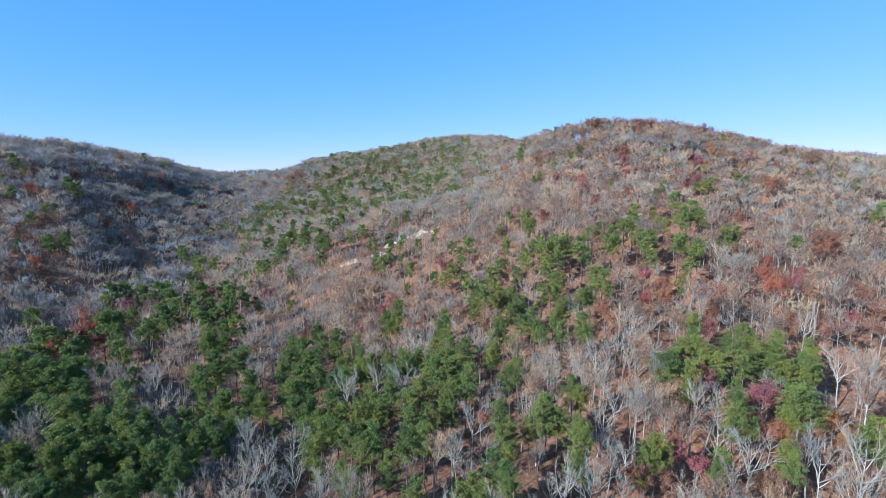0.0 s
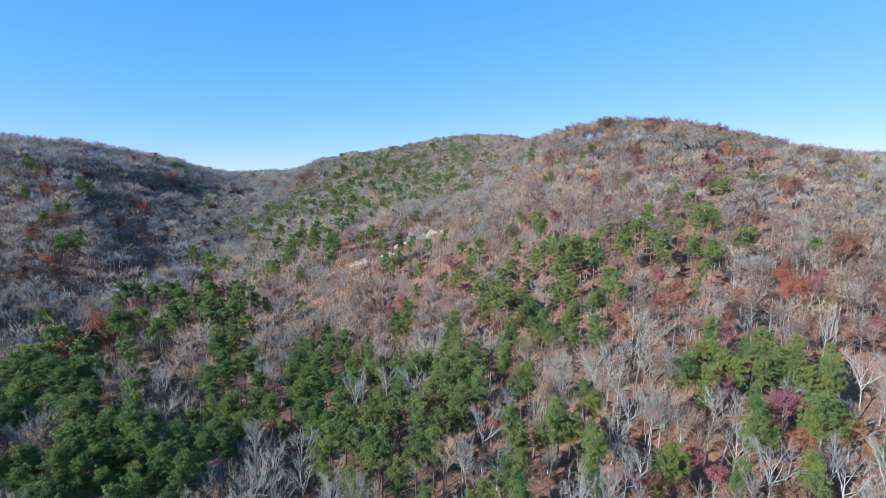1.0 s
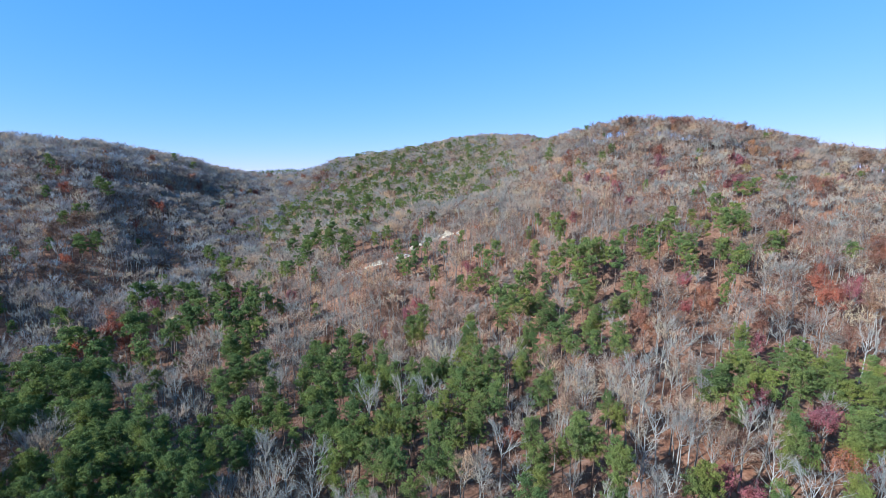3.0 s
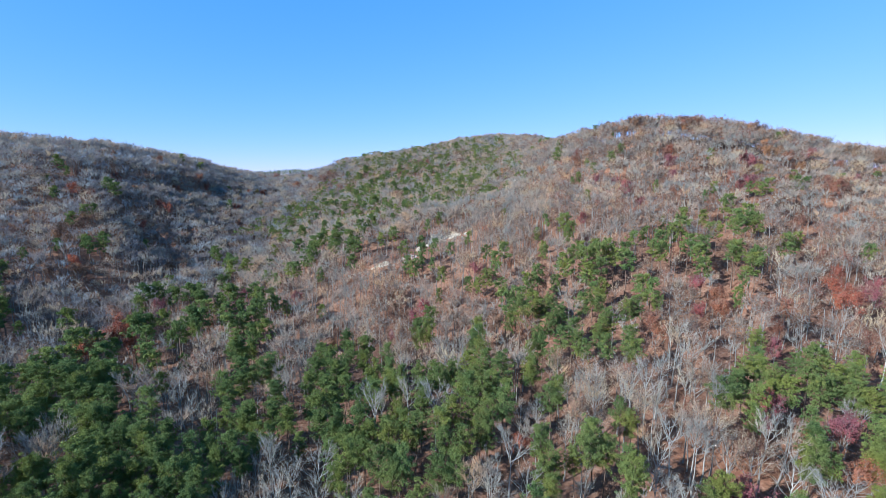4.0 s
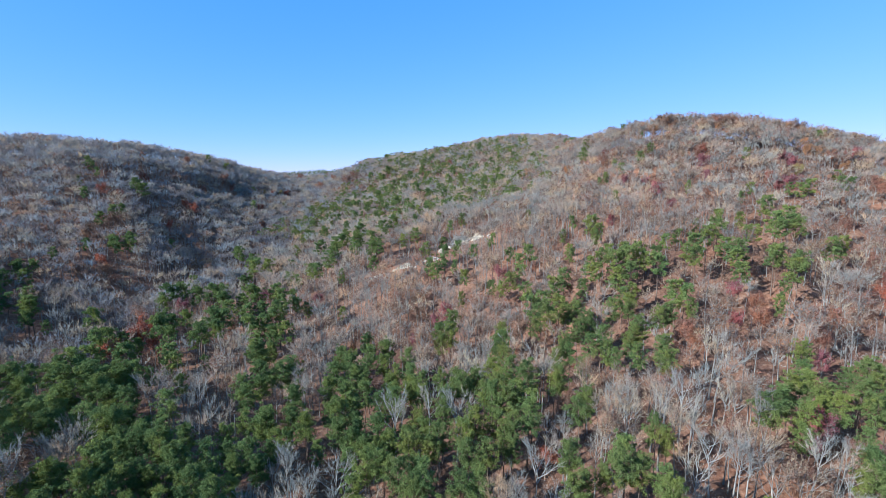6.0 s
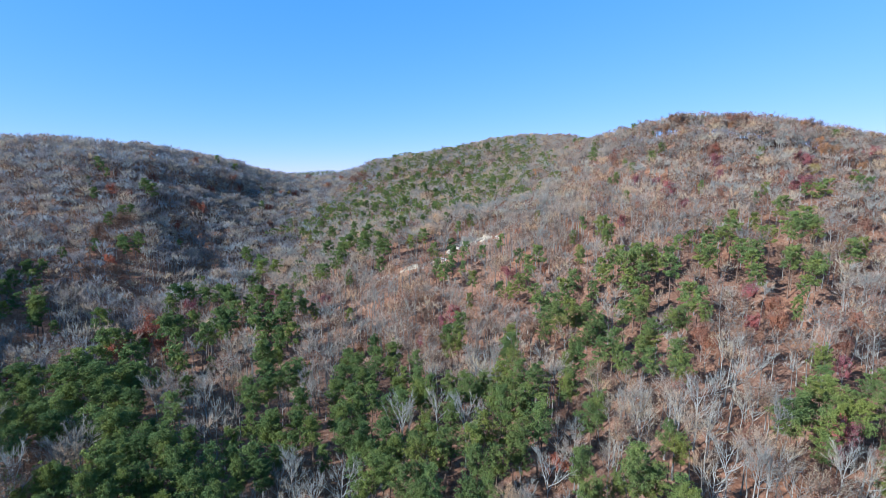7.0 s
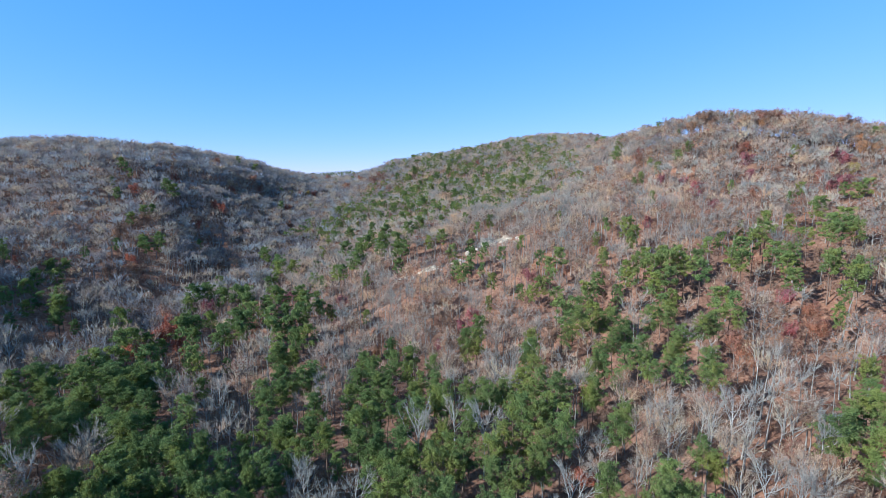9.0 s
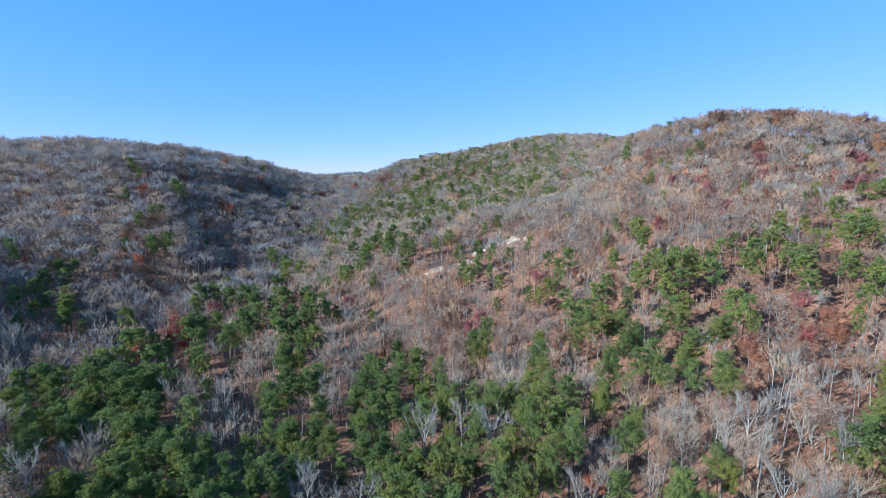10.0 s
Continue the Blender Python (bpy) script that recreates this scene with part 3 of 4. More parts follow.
PALE_OAKS = ((-35.4, 86.9, 1), (-34.6, 79.2, 0.97), (-31.9, 89.8, 0.93), (-28.3, 81.9, 0.86), (-44.7, 90.1, 0.74), (-35.8, 74.7, 0.94), (-30.1, 75.2, 0.93), (-43.2, 77.4, 0.77), (-44.1, 83.8, 0.68), (-22.9, 86, 0.72), (-22, 78.2, 0.72), (-59.6, 124, 0.75), (-50, 130, 0.69), (-76.3, 118.3, 0.97), (-88.5, 115.5, 1), (-82.7, 87.4, 1.04), (-85.6, 87.2, 0.86), (-84.8, 93.5, 0.88), (2, 89.5, 0.8), (-6.7, 79.8, 0.67), (20.8, 73.7, 0.94), (19.2, 75.7, 0.73), (19.3, 90.6, 0.6), (18.7, 84.3, 0.6), (32.3, 91.5, 0.8), (37.3, 95.2, 0.9), (24.9, 106.1, 0.84), (34.5, 112, 0.96), (31, 85.1, 0.74), (35.4, 83.6, 0.6), (53.4, 86.5, 0.94), (55.8, 78.8, 1), (52.1, 75.7, 0.88))
PALE_OAKS += ((72.5, 99.5, 0.85), (49, 96.8, 0.61), (67.2, 79.1, 1.02), (80.1, 91.6, 0.92), (66.2, 76.1, 0.94), (72.5, 74.7, 1.23), (67.9, 70.4, 1.18), (95, 120.5, 0.92), (8.3, 85.3, 0.71), (9.1, 109.3, 0.71), (91.3, 94.7, 0.98), (91.5, 103.1, 0.97), (70.4, 99.8, 0.6), (57.5, 88.2, 0.65), (-82.9, 77.9, 1.05), (-87.2, 88.2, 0.96), (-86.8, 91.5, 0.94), (-147, 123.5, 1.13), (-131.6, 124.8, 1.22))

# ---- meshes ----
def mesh_of(name, groups):
    """One mesh of triangles from (points, triangles, material) groups."""
    groups = [g for g in groups if len(g[1])]
    me = bpy.data.meshes.new(name)
    base, vs, fs, ms = 0, [], [], []
    for k, (v, f, mat) in enumerate(groups):
        vs.append(v), fs.append(f + base), ms.append(np.full(len(f), k, np.int32))
        base += len(v)
        me.materials.append(mat)
    v, f, k = np.concatenate(vs).astype(np.float32), np.concatenate(fs).astype(np.int32), np.concatenate(ms)
    me.vertices.add(len(v)), me.loops.add(3 * len(f)), me.polygons.add(len(f))
    me.vertices.foreach_set("co", v.ravel())
    me.polygons.foreach_set("loop_start", np.arange(0, 3 * len(f), 3, dtype=np.int32))
    me.loops.foreach_set("vertex_index", f.ravel())
    me.polygons.foreach_set("material_index", k)
    me.update(calc_edges=True)
    return me


def part(name, mesh, parent, label=""):
    ob = new(name, mesh)
    ob.parent = parent
    return tagged(ob, label)


class Bits:
    """Gathers triangles."""

    def __init__(self):
        self.v, self.f = [], []

    def tri(self, a, b, c):
        n = len(self.v)
        self.v += [a, b, c]
        self.f.append((n, n + 1, n + 2))

    def tube(self, path, radii, sides):
        n = len(self.v)
        for k, (p, r) in enumerate(zip(path, radii)):
            d = (path[min(k + 1, len(path) - 1)] - path[max(k - 1, 0)])
            d = d / (np.linalg.norm(d) + 1e-9)
            a = np.cross(d, (0.31, 0.95, 0.02))
            a /= np.linalg.norm(a) + 1e-9
            b = np.cross(d, a)
            for s in range(sides):
                w = 6.2832 * s / sides
                self.v.append(p + r * (np.cos(w) * a + np.sin(w) * b))
        for k in range(len(path) - 1):
            for s in range(sides):
                i, j = n + k * sides + s, n + k * sides + (s + 1) % sides
                self.f += [(i, j, j + sides), (i, j + sides, i + sides)]

    def sliver(self, p, way, length, width, R):
        """A twig: a long thin triangle, slightly bent away at random."""
        way = way / (np.linalg.norm(way) + 1e-9)
        side = np.cross(way, R.normal(size=3))
        side *= 0.5 * width / (np.linalg.norm(side) + 1e-9)
        self.tri(p - side, p + side, p + way * length)

    def done(self):
        return np.array(self.v).reshape(-1, 3), np.array(self.f, np.int32).reshape(-1, 3)


def up_way(az, lift):
    return np.array([np.cos(az) * np.cos(lift), np.sin(az) * np.cos(lift), np.sin(lift)])


def hardwood(seed, height, spread, level, bare_to=0.42, stout=1.0):
    """A leafless oak or hickory with a forking, domed crown: (wood, twigs, twig tips). level 0 near, 1 middle, 2 far."""
    R = np.random.RandomState(seed)
    wood, twigs, tips = Bits(), Bits(), []
    lean = R.normal(0, 0.03, 2)
    r0 = height * 0.0115
    steps = (5, 2, 1)[level]
    zs = np.linspace(0, 0.86 * height, steps + 1)
    bend = R.normal(0, 0.14, (steps + 1, 2)).cumsum(0)
    bend[0] = 0
    path = [np.array([lean[0] * z + bend[k][0], lean[1] * z + bend[k][1], z - (0.4 if k == 0 else 0)]) for k, z in enumerate(zs)]
    wood.tube(path, [r0 * (1.25 if k == 0 else max(0.08, 1 - z / (0.9 * height))) for k, z in enumerate(zs)], (6, 4, 3)[level])

    def on_trunk(z):
        k = min(int(z / zs[-1] * steps), steps - 1)
        u = (z - zs[k]) / (zs[k + 1] - zs[k])
        return path[k] * (1 - u) + path[k + 1] * u

    limbs = (10, 8, 7)[level]
    marks = [(len(wood.v), len(wood.f))]
    az = R.uniform(0, 6.28)
    for i in range(limbs):
        u = (i + R.uniform(0, 0.7)) / limbs
        a = on_trunk(height * (bare_to + (0.74 - bare_to) * u))
        az += 2.4 + R.normal(0, 0.35)
        rho = spread * R.uniform(0.55, 1.05) * (1 - 0.45 * u)
        top = height * (0.70 + 0.30 * (1 - (rho / spread) ** 2)) * R.uniform(0.90, 1.03)
        flat = np.array([np.cos(az), np.sin(az), 0.0])
        end = np.array([a[0], a[1], 0.0]) + flat * rho + np.array([0, 0, max(top, a[2] + 1.2)])
        mid = a + flat * rho * 0.55 + np.array([0, 0, (end[2] - a[2]) * 0.42]) + R.normal(0, 0.22, 3)
        rl = r0 * (0.46 - 0.22 * u) * stout
        length = np.linalg.norm(end - a)
        if level == 0:
            wood.tube([a, mid, end], [rl, rl * 0.6, rl * 0.18], 4)
        elif level == 1:
            wood.tube([a, end], [rl * 0.9, rl * 0.2], 3)
        else:
            wood.sliver(a, end - a, length, rl * 2.0, R)
        for j in range((7, 4, 4)[level]):
            q = R.uniform(0.3, 1.0)
            p = (a * (1 - 2 * q) + mid * 2 * q) if q < 0.5 else (mid * (2 - 2 * q) + end * (2 * q - 1))
            out = p - on_trunk(min(p[2] * 0.75, zs[-1]))
            out = out / (np.linalg.norm(out) + 1e-6)
            w2 = out + R.normal(0, 0.55, 3) + np.array([0, 0, 0.25])
            w2 /= np.linalg.norm(w2)
            l2 = spread * R.uniform(0.28, 0.55)
            e2 = p + w2 * l2
            if level == 0:
                wood.tube([p, e2], [rl * 0.34, rl * 0.1], 3)
            elif level == 1:
                wood.sliver(p, w2, l2, rl * 0.6, R)
            for _ in range((15, 11, 7)[level]):
                c = p + (e2 - p) * R.uniform(0.25, 1.0)
                way = c - np.array([path[-1][0], path[-1][1], 0.58 * height])
                way = 0.45 * w2 + 0.8 * way / np.linalg.norm(way) + R.normal(0, 0.42, 3)
                n = (R.uniform(0.5, 1.35), R.uniform(0.7, 1.7), R.uniform(1.0, 2.2))[level]
                twigs.sliver(c, way, n, (0.030, 0.056, 0.130)[level], R)
                tips.append(c + way / np.linalg.norm(way) * n * R.uniform(0.4, 1.0))
        marks.append((len(wood.v), len(wood.f)))
    return wood.done(), twigs.done(), np.array(tips), marks


def facing(R, at, normal, size):
    """Small triangles at the given places, each turned to its normal."""
    n = normal / (np.linalg.norm(normal, axis=1)[:, None] + 1e-9)
    a = np.cross(n, R.normal(size=n.shape))
    a /= np.linalg.norm(a, axis=1)[:, None] + 1e-9
    b = np.cross(n, a)
    s = size * R.uniform(0.6, 1.35, (len(n), 1))
    v = np.stack([at - a * s * 0.55 - b * s * 0.35, at + a * s * 0.55 - b * s * 0.3, at + b * s * 0.8], 1).reshape(-1, 3)
    return v, np.arange(len(v), dtype=np.int32).reshape(-1, 3)


def leaves_on(tips, count, size, seed, loose=0.35):
    """Leaf sprays gathered round the twig tips, turned outwards from the crown."""
    R = np.random.RandomState(seed)
    at = tips[R.randint(0, len(tips), count)] + R.normal(0, loose, (count, 3))
    out = at - tips.mean(0) + np.array([0, 0, 1.0])
    out /= np.linalg.norm(out, axis=1)[:, None]
    return facing(R, at, out + R.normal(0, 0.55, out.shape), size)


def pine(seed, height, spread, level, low=0.42):
    """A short-leaf pine: (wood, needles)."""
    R = np.random.RandomState(seed)
    wood, needles = Bits(), Bits()
    steps = (5, 3, 2)[level]
    bend = R.normal(0, 0.10, (steps + 1, 2)).cumsum(0)
    bend[0] = 0
    zs = np.linspace(0, 0.95 * height, steps + 1)
    path = [np.array([bend[k][0], bend[k][1], z - (0.4 if k == 0 else 0)]) for k, z in enumerate(zs)]
    r0 = height * 0.0105
    wood.tube(path, [r0 * (1.15 - 1.0 * z / height) for z in zs], (6, 4, 3)[level])

    def on_trunk(z):
        k = min(int(z / zs[-1] * steps), steps - 1)
        u = (z - zs[k]) / (zs[k + 1] - zs[k])
        return path[k] * (1 - u) + path[k + 1] * u

    places, ways = [], []

    def clump(p, out, radius, count):
        """A rounded mass of needle sprays."""
        w = R.normal(size=(count, 3)) + out * 0.5 + np.array([0, 0, 0.5])
        w /= np.linalg.norm(w, axis=1)[:, None] + 1e-9
        places.append(p + w * radius * np.array([1, 1, 0.75]) * R.uniform(0.55, 1.1, (count, 1)))
        ways.append(w + R.normal(0, 0.45, (count, 3)))

    whorls = (10, 7, 5)[level]
    az = R.uniform(0, 6.28)
    for i in range(whorls):
        u = (i + R.uniform(0.0, 0.6)) / whorls
        z = height * (low + (0.93 - low) * u)
        wide = spread * max(0.3, 1 - ((u - 0.35) / 0.72) ** 2) ** 0.6
        for j in range((5, 4, 3)[level] if u < 0.8 else 3):
            az += 1.75 + R.normal(0, 0.45)
            if R.rand() < 0.16:
                continue
            length = wide * R.uniform(0.6, 1.12)
            w = up_way(az, np.radians(-2 + 42 * u + R.normal(0, 9)))
            a = on_trunk(z)
            end = a + w * length + np.array([0, 0, 0.10 * length])
            if level < 2:
                wood.tube([a, end], [r0 * 0.2, r0 * 0.05], 3)
            out = np.array([w[0], w[1], 0.0])
            for s in ((0.35, 0.65, 0.97), (0.5, 0.95), (0.8,))[level]:
                clump(a + (end - a) * s + R.normal(0, 0.2, 3), out, (0.66, 0.82, 1.0)[level] * R.uniform(0.7, 1.3), (48, 36, 20)[level])
    clump(on_trunk(0.93 * height), np.array([0, 0, 1.0]), 0.85, (60, 36, 14)[level])
    at, way = np.concatenate(places), np.concatenate(ways)
    spiky = R.rand(len(at)) < 0.7
    v, f = facing(R, at[~spiky], way[~spiky], (0.20, 0.36, 0.62)[level])
    a, w = at[spiky], way[spiky] / np.linalg.norm(way[spiky], axis=1)[:, None]
    side = np.cross(w, R.normal(size=w.shape))
    side /= np.linalg.norm(side, axis=1)[:, None] + 1e-9
    n, wide = (0.52, 0.72, 1.0)[level] * R.uniform(0.7, 1.2, (len(a), 1)), (0.05, 0.11, 0.22)[level]
    v2 = np.stack([a - w * n * 0.6 - side * wide, a - w * n * 0.6 + side * wide, a + w * n * 0.4], 1).reshape(-1, 3)
    return wood.done(), (np.concatenate([v, v2]), np.concatenate([f, np.arange(len(v2), dtype=np.int32).reshape(-1, 3) + len(v)]))


def brush(seed, leafy, level):
    """A knee to head high thicket: thin stems and, where leafy, dry leaves."""
    R = np.random.RandomState(seed)
    twigs, tips = Bits(), []
    for _ in range((16, 10)[level]):
        c = np.array([*R.normal(0, 0.9, 2), -0.1])
        w = up_way(R.uniform(0, 6.28), np.radians(R.uniform(45, 88)))
        n = R.uniform(1.0, 3.2)
        twigs.sliver(c, w, n, (0.024, 0.05)[level], R)
        tips.append(c + w * n * R.uniform(0.5, 1.0))
    leaf = leaves_on(np.array(tips), (90, 26)[level], (0.19, 0.42)[level], seed, 0.5) if leafy else None
    return twigs.done(), leaf


def scatter(groups, spots):
    """Many copies of one template as joined arrays. spots: x, y, z, turn, scale."""
    out = []
    s = np.asarray(spots, float)
    c, d = np.cos(s[:, 3]) * s[:, 4], np.sin(s[:, 3]) * s[:, 4]
    for v, f, mat in groups:
        x = c[:, None] * v[None, :, 0] - d[:, None] * v[None, :, 1] + s[:, 0, None]
        y = d[:, None] * v[None, :, 0] + c[:, None] * v[None, :, 1] + s[:, 1, None]
        z = s[:, 4, None] * v[None, :, 2] + s[:, 2, None]
        ff = f[None] + (np.arange(len(s)) * len(v))[:, None, None]
        out.append((np.stack([x, y, z], 2).reshape(-1, 3), ff.reshape(-1, 3), mat))
    return out


def woods(name, heaps, label, category):
    """One object of kind stuff out of many scattered trees, joined by material."""
    by = {}
    for v, f, mat in heaps:
        by.setdefault(mat.name, []).append((v, f, mat))
    groups = []
    for items in by.values():
        base, vs, fs = 0, [], []
        for v, f, mat in items:
            vs.append(v), fs.append(f + base)
            base += len(v)
        groups.append((np.concatenate(vs), np.concatenate(fs), items[0][2]))
    return tagged(new(name, mesh_of(name, groups)), label, category, kind="stuff")


def thing(name, parts, label, category, group):
    """An empty at the foot with its meshes under it."""
    e = tagged(new(name), label, category, group)
    e.empty_display_size = 0.5
    for n, groups in parts:
        part(n, mesh_of(n, groups), e)
    return e


# ---- the ground ----
def ground():
    def axis(lo, a, b, hi, step):
        core = np.arange(a, b + 0.1, step)
        g = 1.16 ** np.arange(1, 60)
        down, up = a - step * np.cumsum(g), b + step * np.cumsum(g)
        return np.r_[lo, down[down > lo + 50][::-1], core, up[up < hi - 50], hi]

    xs, ys = axis(-4000, -340, 320, 4000, 3.0), axis(-3000, 30, 420, 4600, 3.0)
    X, Y = np.meshgrid(xs, ys)
    Z = land(X, Y)
    v = np.stack([X, Y, Z], 2).reshape(-1, 3)
    nx = len(xs)
    i = (np.arange(len(ys) - 1)[:, None] * nx + np.arange(nx - 1)[None]).ravel()
    f = np.concatenate([np.stack([i, i + 1, i + nx + 1], 1), np.stack([i, i + nx + 1, i + nx], 1)])
    me = mesh_of("ground", [(v, f, M_LITTER)])
    me.polygons.foreach_set("use_smooth", np.ones(len(f), bool))
    return tagged(new("ground", me), "steep hillsides and valley floor covered in russet fallen leaves", "ground", kind="structure")


ground()

# ---- the trees ----
RS = np.random.RandomState(11)
NEAR, MIDDLE = 142.0, 232.0


def gap_to(xy, others):
    d = np.full(len(xy), 1e9)
    for o in others:
        d = np.minimum(d, np.hypot(xy[:, 0] - o[0], xy[:, 1] - o[1]))
    return d


def jittered(step, x0, x1, y0, y1):
    X, Y = np.meshgrid(np.arange(x0, x1, step), np.arange(y0, y1, step))
    p = np.stack([X.ravel(), Y.ravel()], 1)
    return p + RS.uniform(-0.46, 0.46, p.shape) * step


pine_list = np.array([p for s in PINE_STANDS for p in s], float)
turning_at = [(k, *p) for k, s in TURNING.items() for p in s]
oak_list = np.array(PALE_OAKS, float)
turn_xy = np.array([p[1:3] for p in turning_at], float)
oak_xy = oak_list[:, :2]


def nearer(xy, m):
    """The same places, m metres closer to the valley over which the flight goes."""
    return xy * (1 - m / np.hypot(xy[:, 0], xy[:, 1]))[:, None]


# younger pines close the dark western stand
fill = jittered(4.6, -140, -12, 60, 160)
close = np.array([(np.hypot(*(pine_list[:, :2] - f).T) < 9.5).sum() for f in fill])
fill = fill[(close >= 5) & (gap_to(fill, pine_list[:, :2]) > 4.0)]
for shown_xy in (oak_xy, turn_xy):
    fill = fill[(gap_to(fill, shown_xy) > 3.6) & (gap_to(fill, nearer(shown_xy, 5)) > 4.2)]
pine_list = np.concatenate([pine_list, np.c_[fill, RS.uniform(0.6, 0.8, len(fill))]])
pines_at = pine_list[:, :2]


def planted(p):
    """The wooded wedge of land that lies before the flight."""
    x, y = p[:, 0], p[:, 1]
    d, az = np.hypot(x, y), np.degrees(np.arctan2(x, y))
    # wider in the west, so trees on the added spur cast shade as well
    ok = (d > 52) & (az > np.where(d < 330, -76, -62)) & (az < 52) & (y > 20)
    ok &= (d < 400) | ((x > -300) & (x < 85) & (d < 650)) | ((x < -150) & (d < 500))
    ok &= ~((x > 75) & (y > 352)) & ~((x < -350) & (y > 350))
    return ok


def in_cut(p):
    """The bare bank on the mid slope."""
    a, b = np.array([-58.8, 219.6]), np.array([-8.0, 242.1])
    t = np.clip(((p - a) @ (b - a)) / ((b - a) @ (b - a)), 0, 1)
    return np.hypot(*(p - (a + t[:, None] * (b - a))).T) < 4.2


trees = jittered(3.8, -420, 330, 20, 660)
trees = trees[planted(trees) & ~in_cut(trees)]
crown_line = jittered(3.0, 60, 330, 290, 352)      # the crest is thickly wooded
trees = np.concatenate([trees, crown_line[gap_to(crown_line, trees) > 1.8]])
stand = np.array([(np.hypot(*(pines_at - t).T) < 8.0).sum() for t in trees])
keep = gap_to(trees, pines_at) > np.where(stand >= 3, 5.2, 2.6)
keep &= (gap_to(trees, oak_xy) > 3.0) & (gap_to(trees, turn_xy) > 3.0)
far_off = np.hypot(*trees.T) > 125
for shown_xy, room in ((pines_at, 2.4), (oak_xy, 2.8), (turn_xy, 2.8)):
    keep &= (gap_to(trees, nearer(shown_xy, 5)) > room) | (~far_off & (RS.rand(len(trees)) < 0.3))
    keep &= (gap_to(trees, nearer(shown_xy, 9.5)) > room) | ~far_off
keep &= ~in_cut(nearer(trees, -5)) & ~in_cut(nearer(trees, -10))
d = np.hypot(trees[:, 0], trees[:, 1])
thin = 0.88 + 0.18 * ripple(trees[:, 0], trees[:, 1], 45, 8)
thin = np.where((trees[:, 0] > 35) & (d < 270), thin * np.where(d < 150, 0.66, 0.8), thin)
thin = np.where(np.degrees(np.arctan2(trees[:, 0], trees[:, 1])) < -60, thin * 0.45, thin)
trees = trees[keep & (RS.rand(len(trees)) < thin)]


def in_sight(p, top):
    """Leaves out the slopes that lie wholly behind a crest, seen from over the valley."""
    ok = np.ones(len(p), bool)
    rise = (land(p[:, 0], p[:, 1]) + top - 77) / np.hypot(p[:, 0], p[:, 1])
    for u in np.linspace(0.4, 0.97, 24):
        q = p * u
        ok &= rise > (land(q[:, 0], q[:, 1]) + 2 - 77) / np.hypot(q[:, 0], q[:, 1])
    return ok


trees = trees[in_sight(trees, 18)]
d = np.hypot(trees[:, 0], trees[:, 1])
trees = trees[np.argsort(d)]
x, y = trees.T
d = np.hypot(x, y)
z = land(x, y)
spots = np.stack([x, y, z, RS.uniform(0, 6.283, len(x)), RS.uniform(0.78, 1.12, len(x))], 1)
# what each one is: bare, thinly leaved (brown), or a pine of the mid slope
east = np.clip((x - 10) / 60, 0, 1)
crest = np.exp(-((y - 312) / 26.0) ** 2) * (x > 60) * (x < 215)
brown = 0.05 + 0.055 * (x < -122) + 0.10 * np.clip((x + 110) / 60, 0, 1) + 0.21 * east + 0.42 * crest + 0.12 * ripple(x, y, 30, 9)
piny = 0.33 * ((x > -150) & (x < 30) & (y > 290) & (y < 570)) * np.clip(1 + 1.1 * ripple(x, y, 55, 12), 0, 2) + 0.003 * (d > 170)
roll = RS.rand(len(x))
kind = np.where(roll < piny, 2, np.where(roll < piny + brown, 1, 0))

SHAPES = [(21, 16.5, 4.2, 0.38), (22, 15.5, 2.9, 0.52), (23, 17.5, 2.6, 0.56), (24, 14.0, 4.5, 0.32), (25, 16.5, 2.4, 0.54), (26, 12.5, 2.9, 0.44)]
SMALLER = (1.0, 0.93, 0.80)      # the woods on the far slopes are lower
WOOD = {k: [hardwood(s + 100 * k, h * SMALLER[k], (w, w * 0.4 + 2.3, w * 0.3 + 2.7)[k], k, b + (0.0, 0.08, 0.10)[k], 1.45 if w > 4 and k == 0 else 1.0) for s, h, w, b in SHAPES] for k in (0, 1, 2)}
PINES = {k: [pine(50 + i + 10 * k, h, w, k, lo) for i, (h, w, lo) in enumerate(((16.5, 3.0, 0.56), (16, 3.15, 0.53), (17.5, 2.75, 0.57), (15.5, 2.85, 0.53), (17, 3.15, 0.56)))] for k in (0, 1, 2)}


def tall(size):
    """Narrow trees of a closed wood stay nearly as tall as their neighbours."""
    return 0.42 + 0.58 * size


def at(s, up=None):
    return pose(s[0], s[1], s[2], RS.normal(0, 2.0), RS.normal(0, 2.0), math.degrees(s[3])) @ Matrix.Diagonal((s[4], s[4], up or s[4], 1))


# bare hardwoods close by, each a tree of its own
heaps, count = [], 0
bare_models = []
for i, (w, t, tips, marks) in enumerate(WOOD[0]):
    pale = i in (0, 3)
    if pale:                                 # the great limbs of the pale oaks stand out one by one
        pieces = [("trunk", [(w[0][:marks[0][0]], w[1][:marks[0][1]], M_PALE_BARK)])]
        pieces += [("limb", [(w[0][a:c], w[1][b:e] - a, M_PALE_BARK)]) for (a, b), (c, e) in zip(marks, marks[1:])]
    else:
        pieces = [("trunk", [(*w, M_GREY_BARK)])]
    bare_models.append(pieces + [("crown", [(*t, M_PALE_TWIG if pale else M_TWIGS[i % 4])])])
BARE_LABELS = ["pale grey leafless oak with spreading limbs on the slope" if i in (0, 3) else "grey leafless hardwood tree with fine bare twigs" for i in range(6)]
first = {}
shown = [(px, py, float(land(px, py)), RS.uniform(0, 6.283), size) for px, py, size in PALE_OAKS]
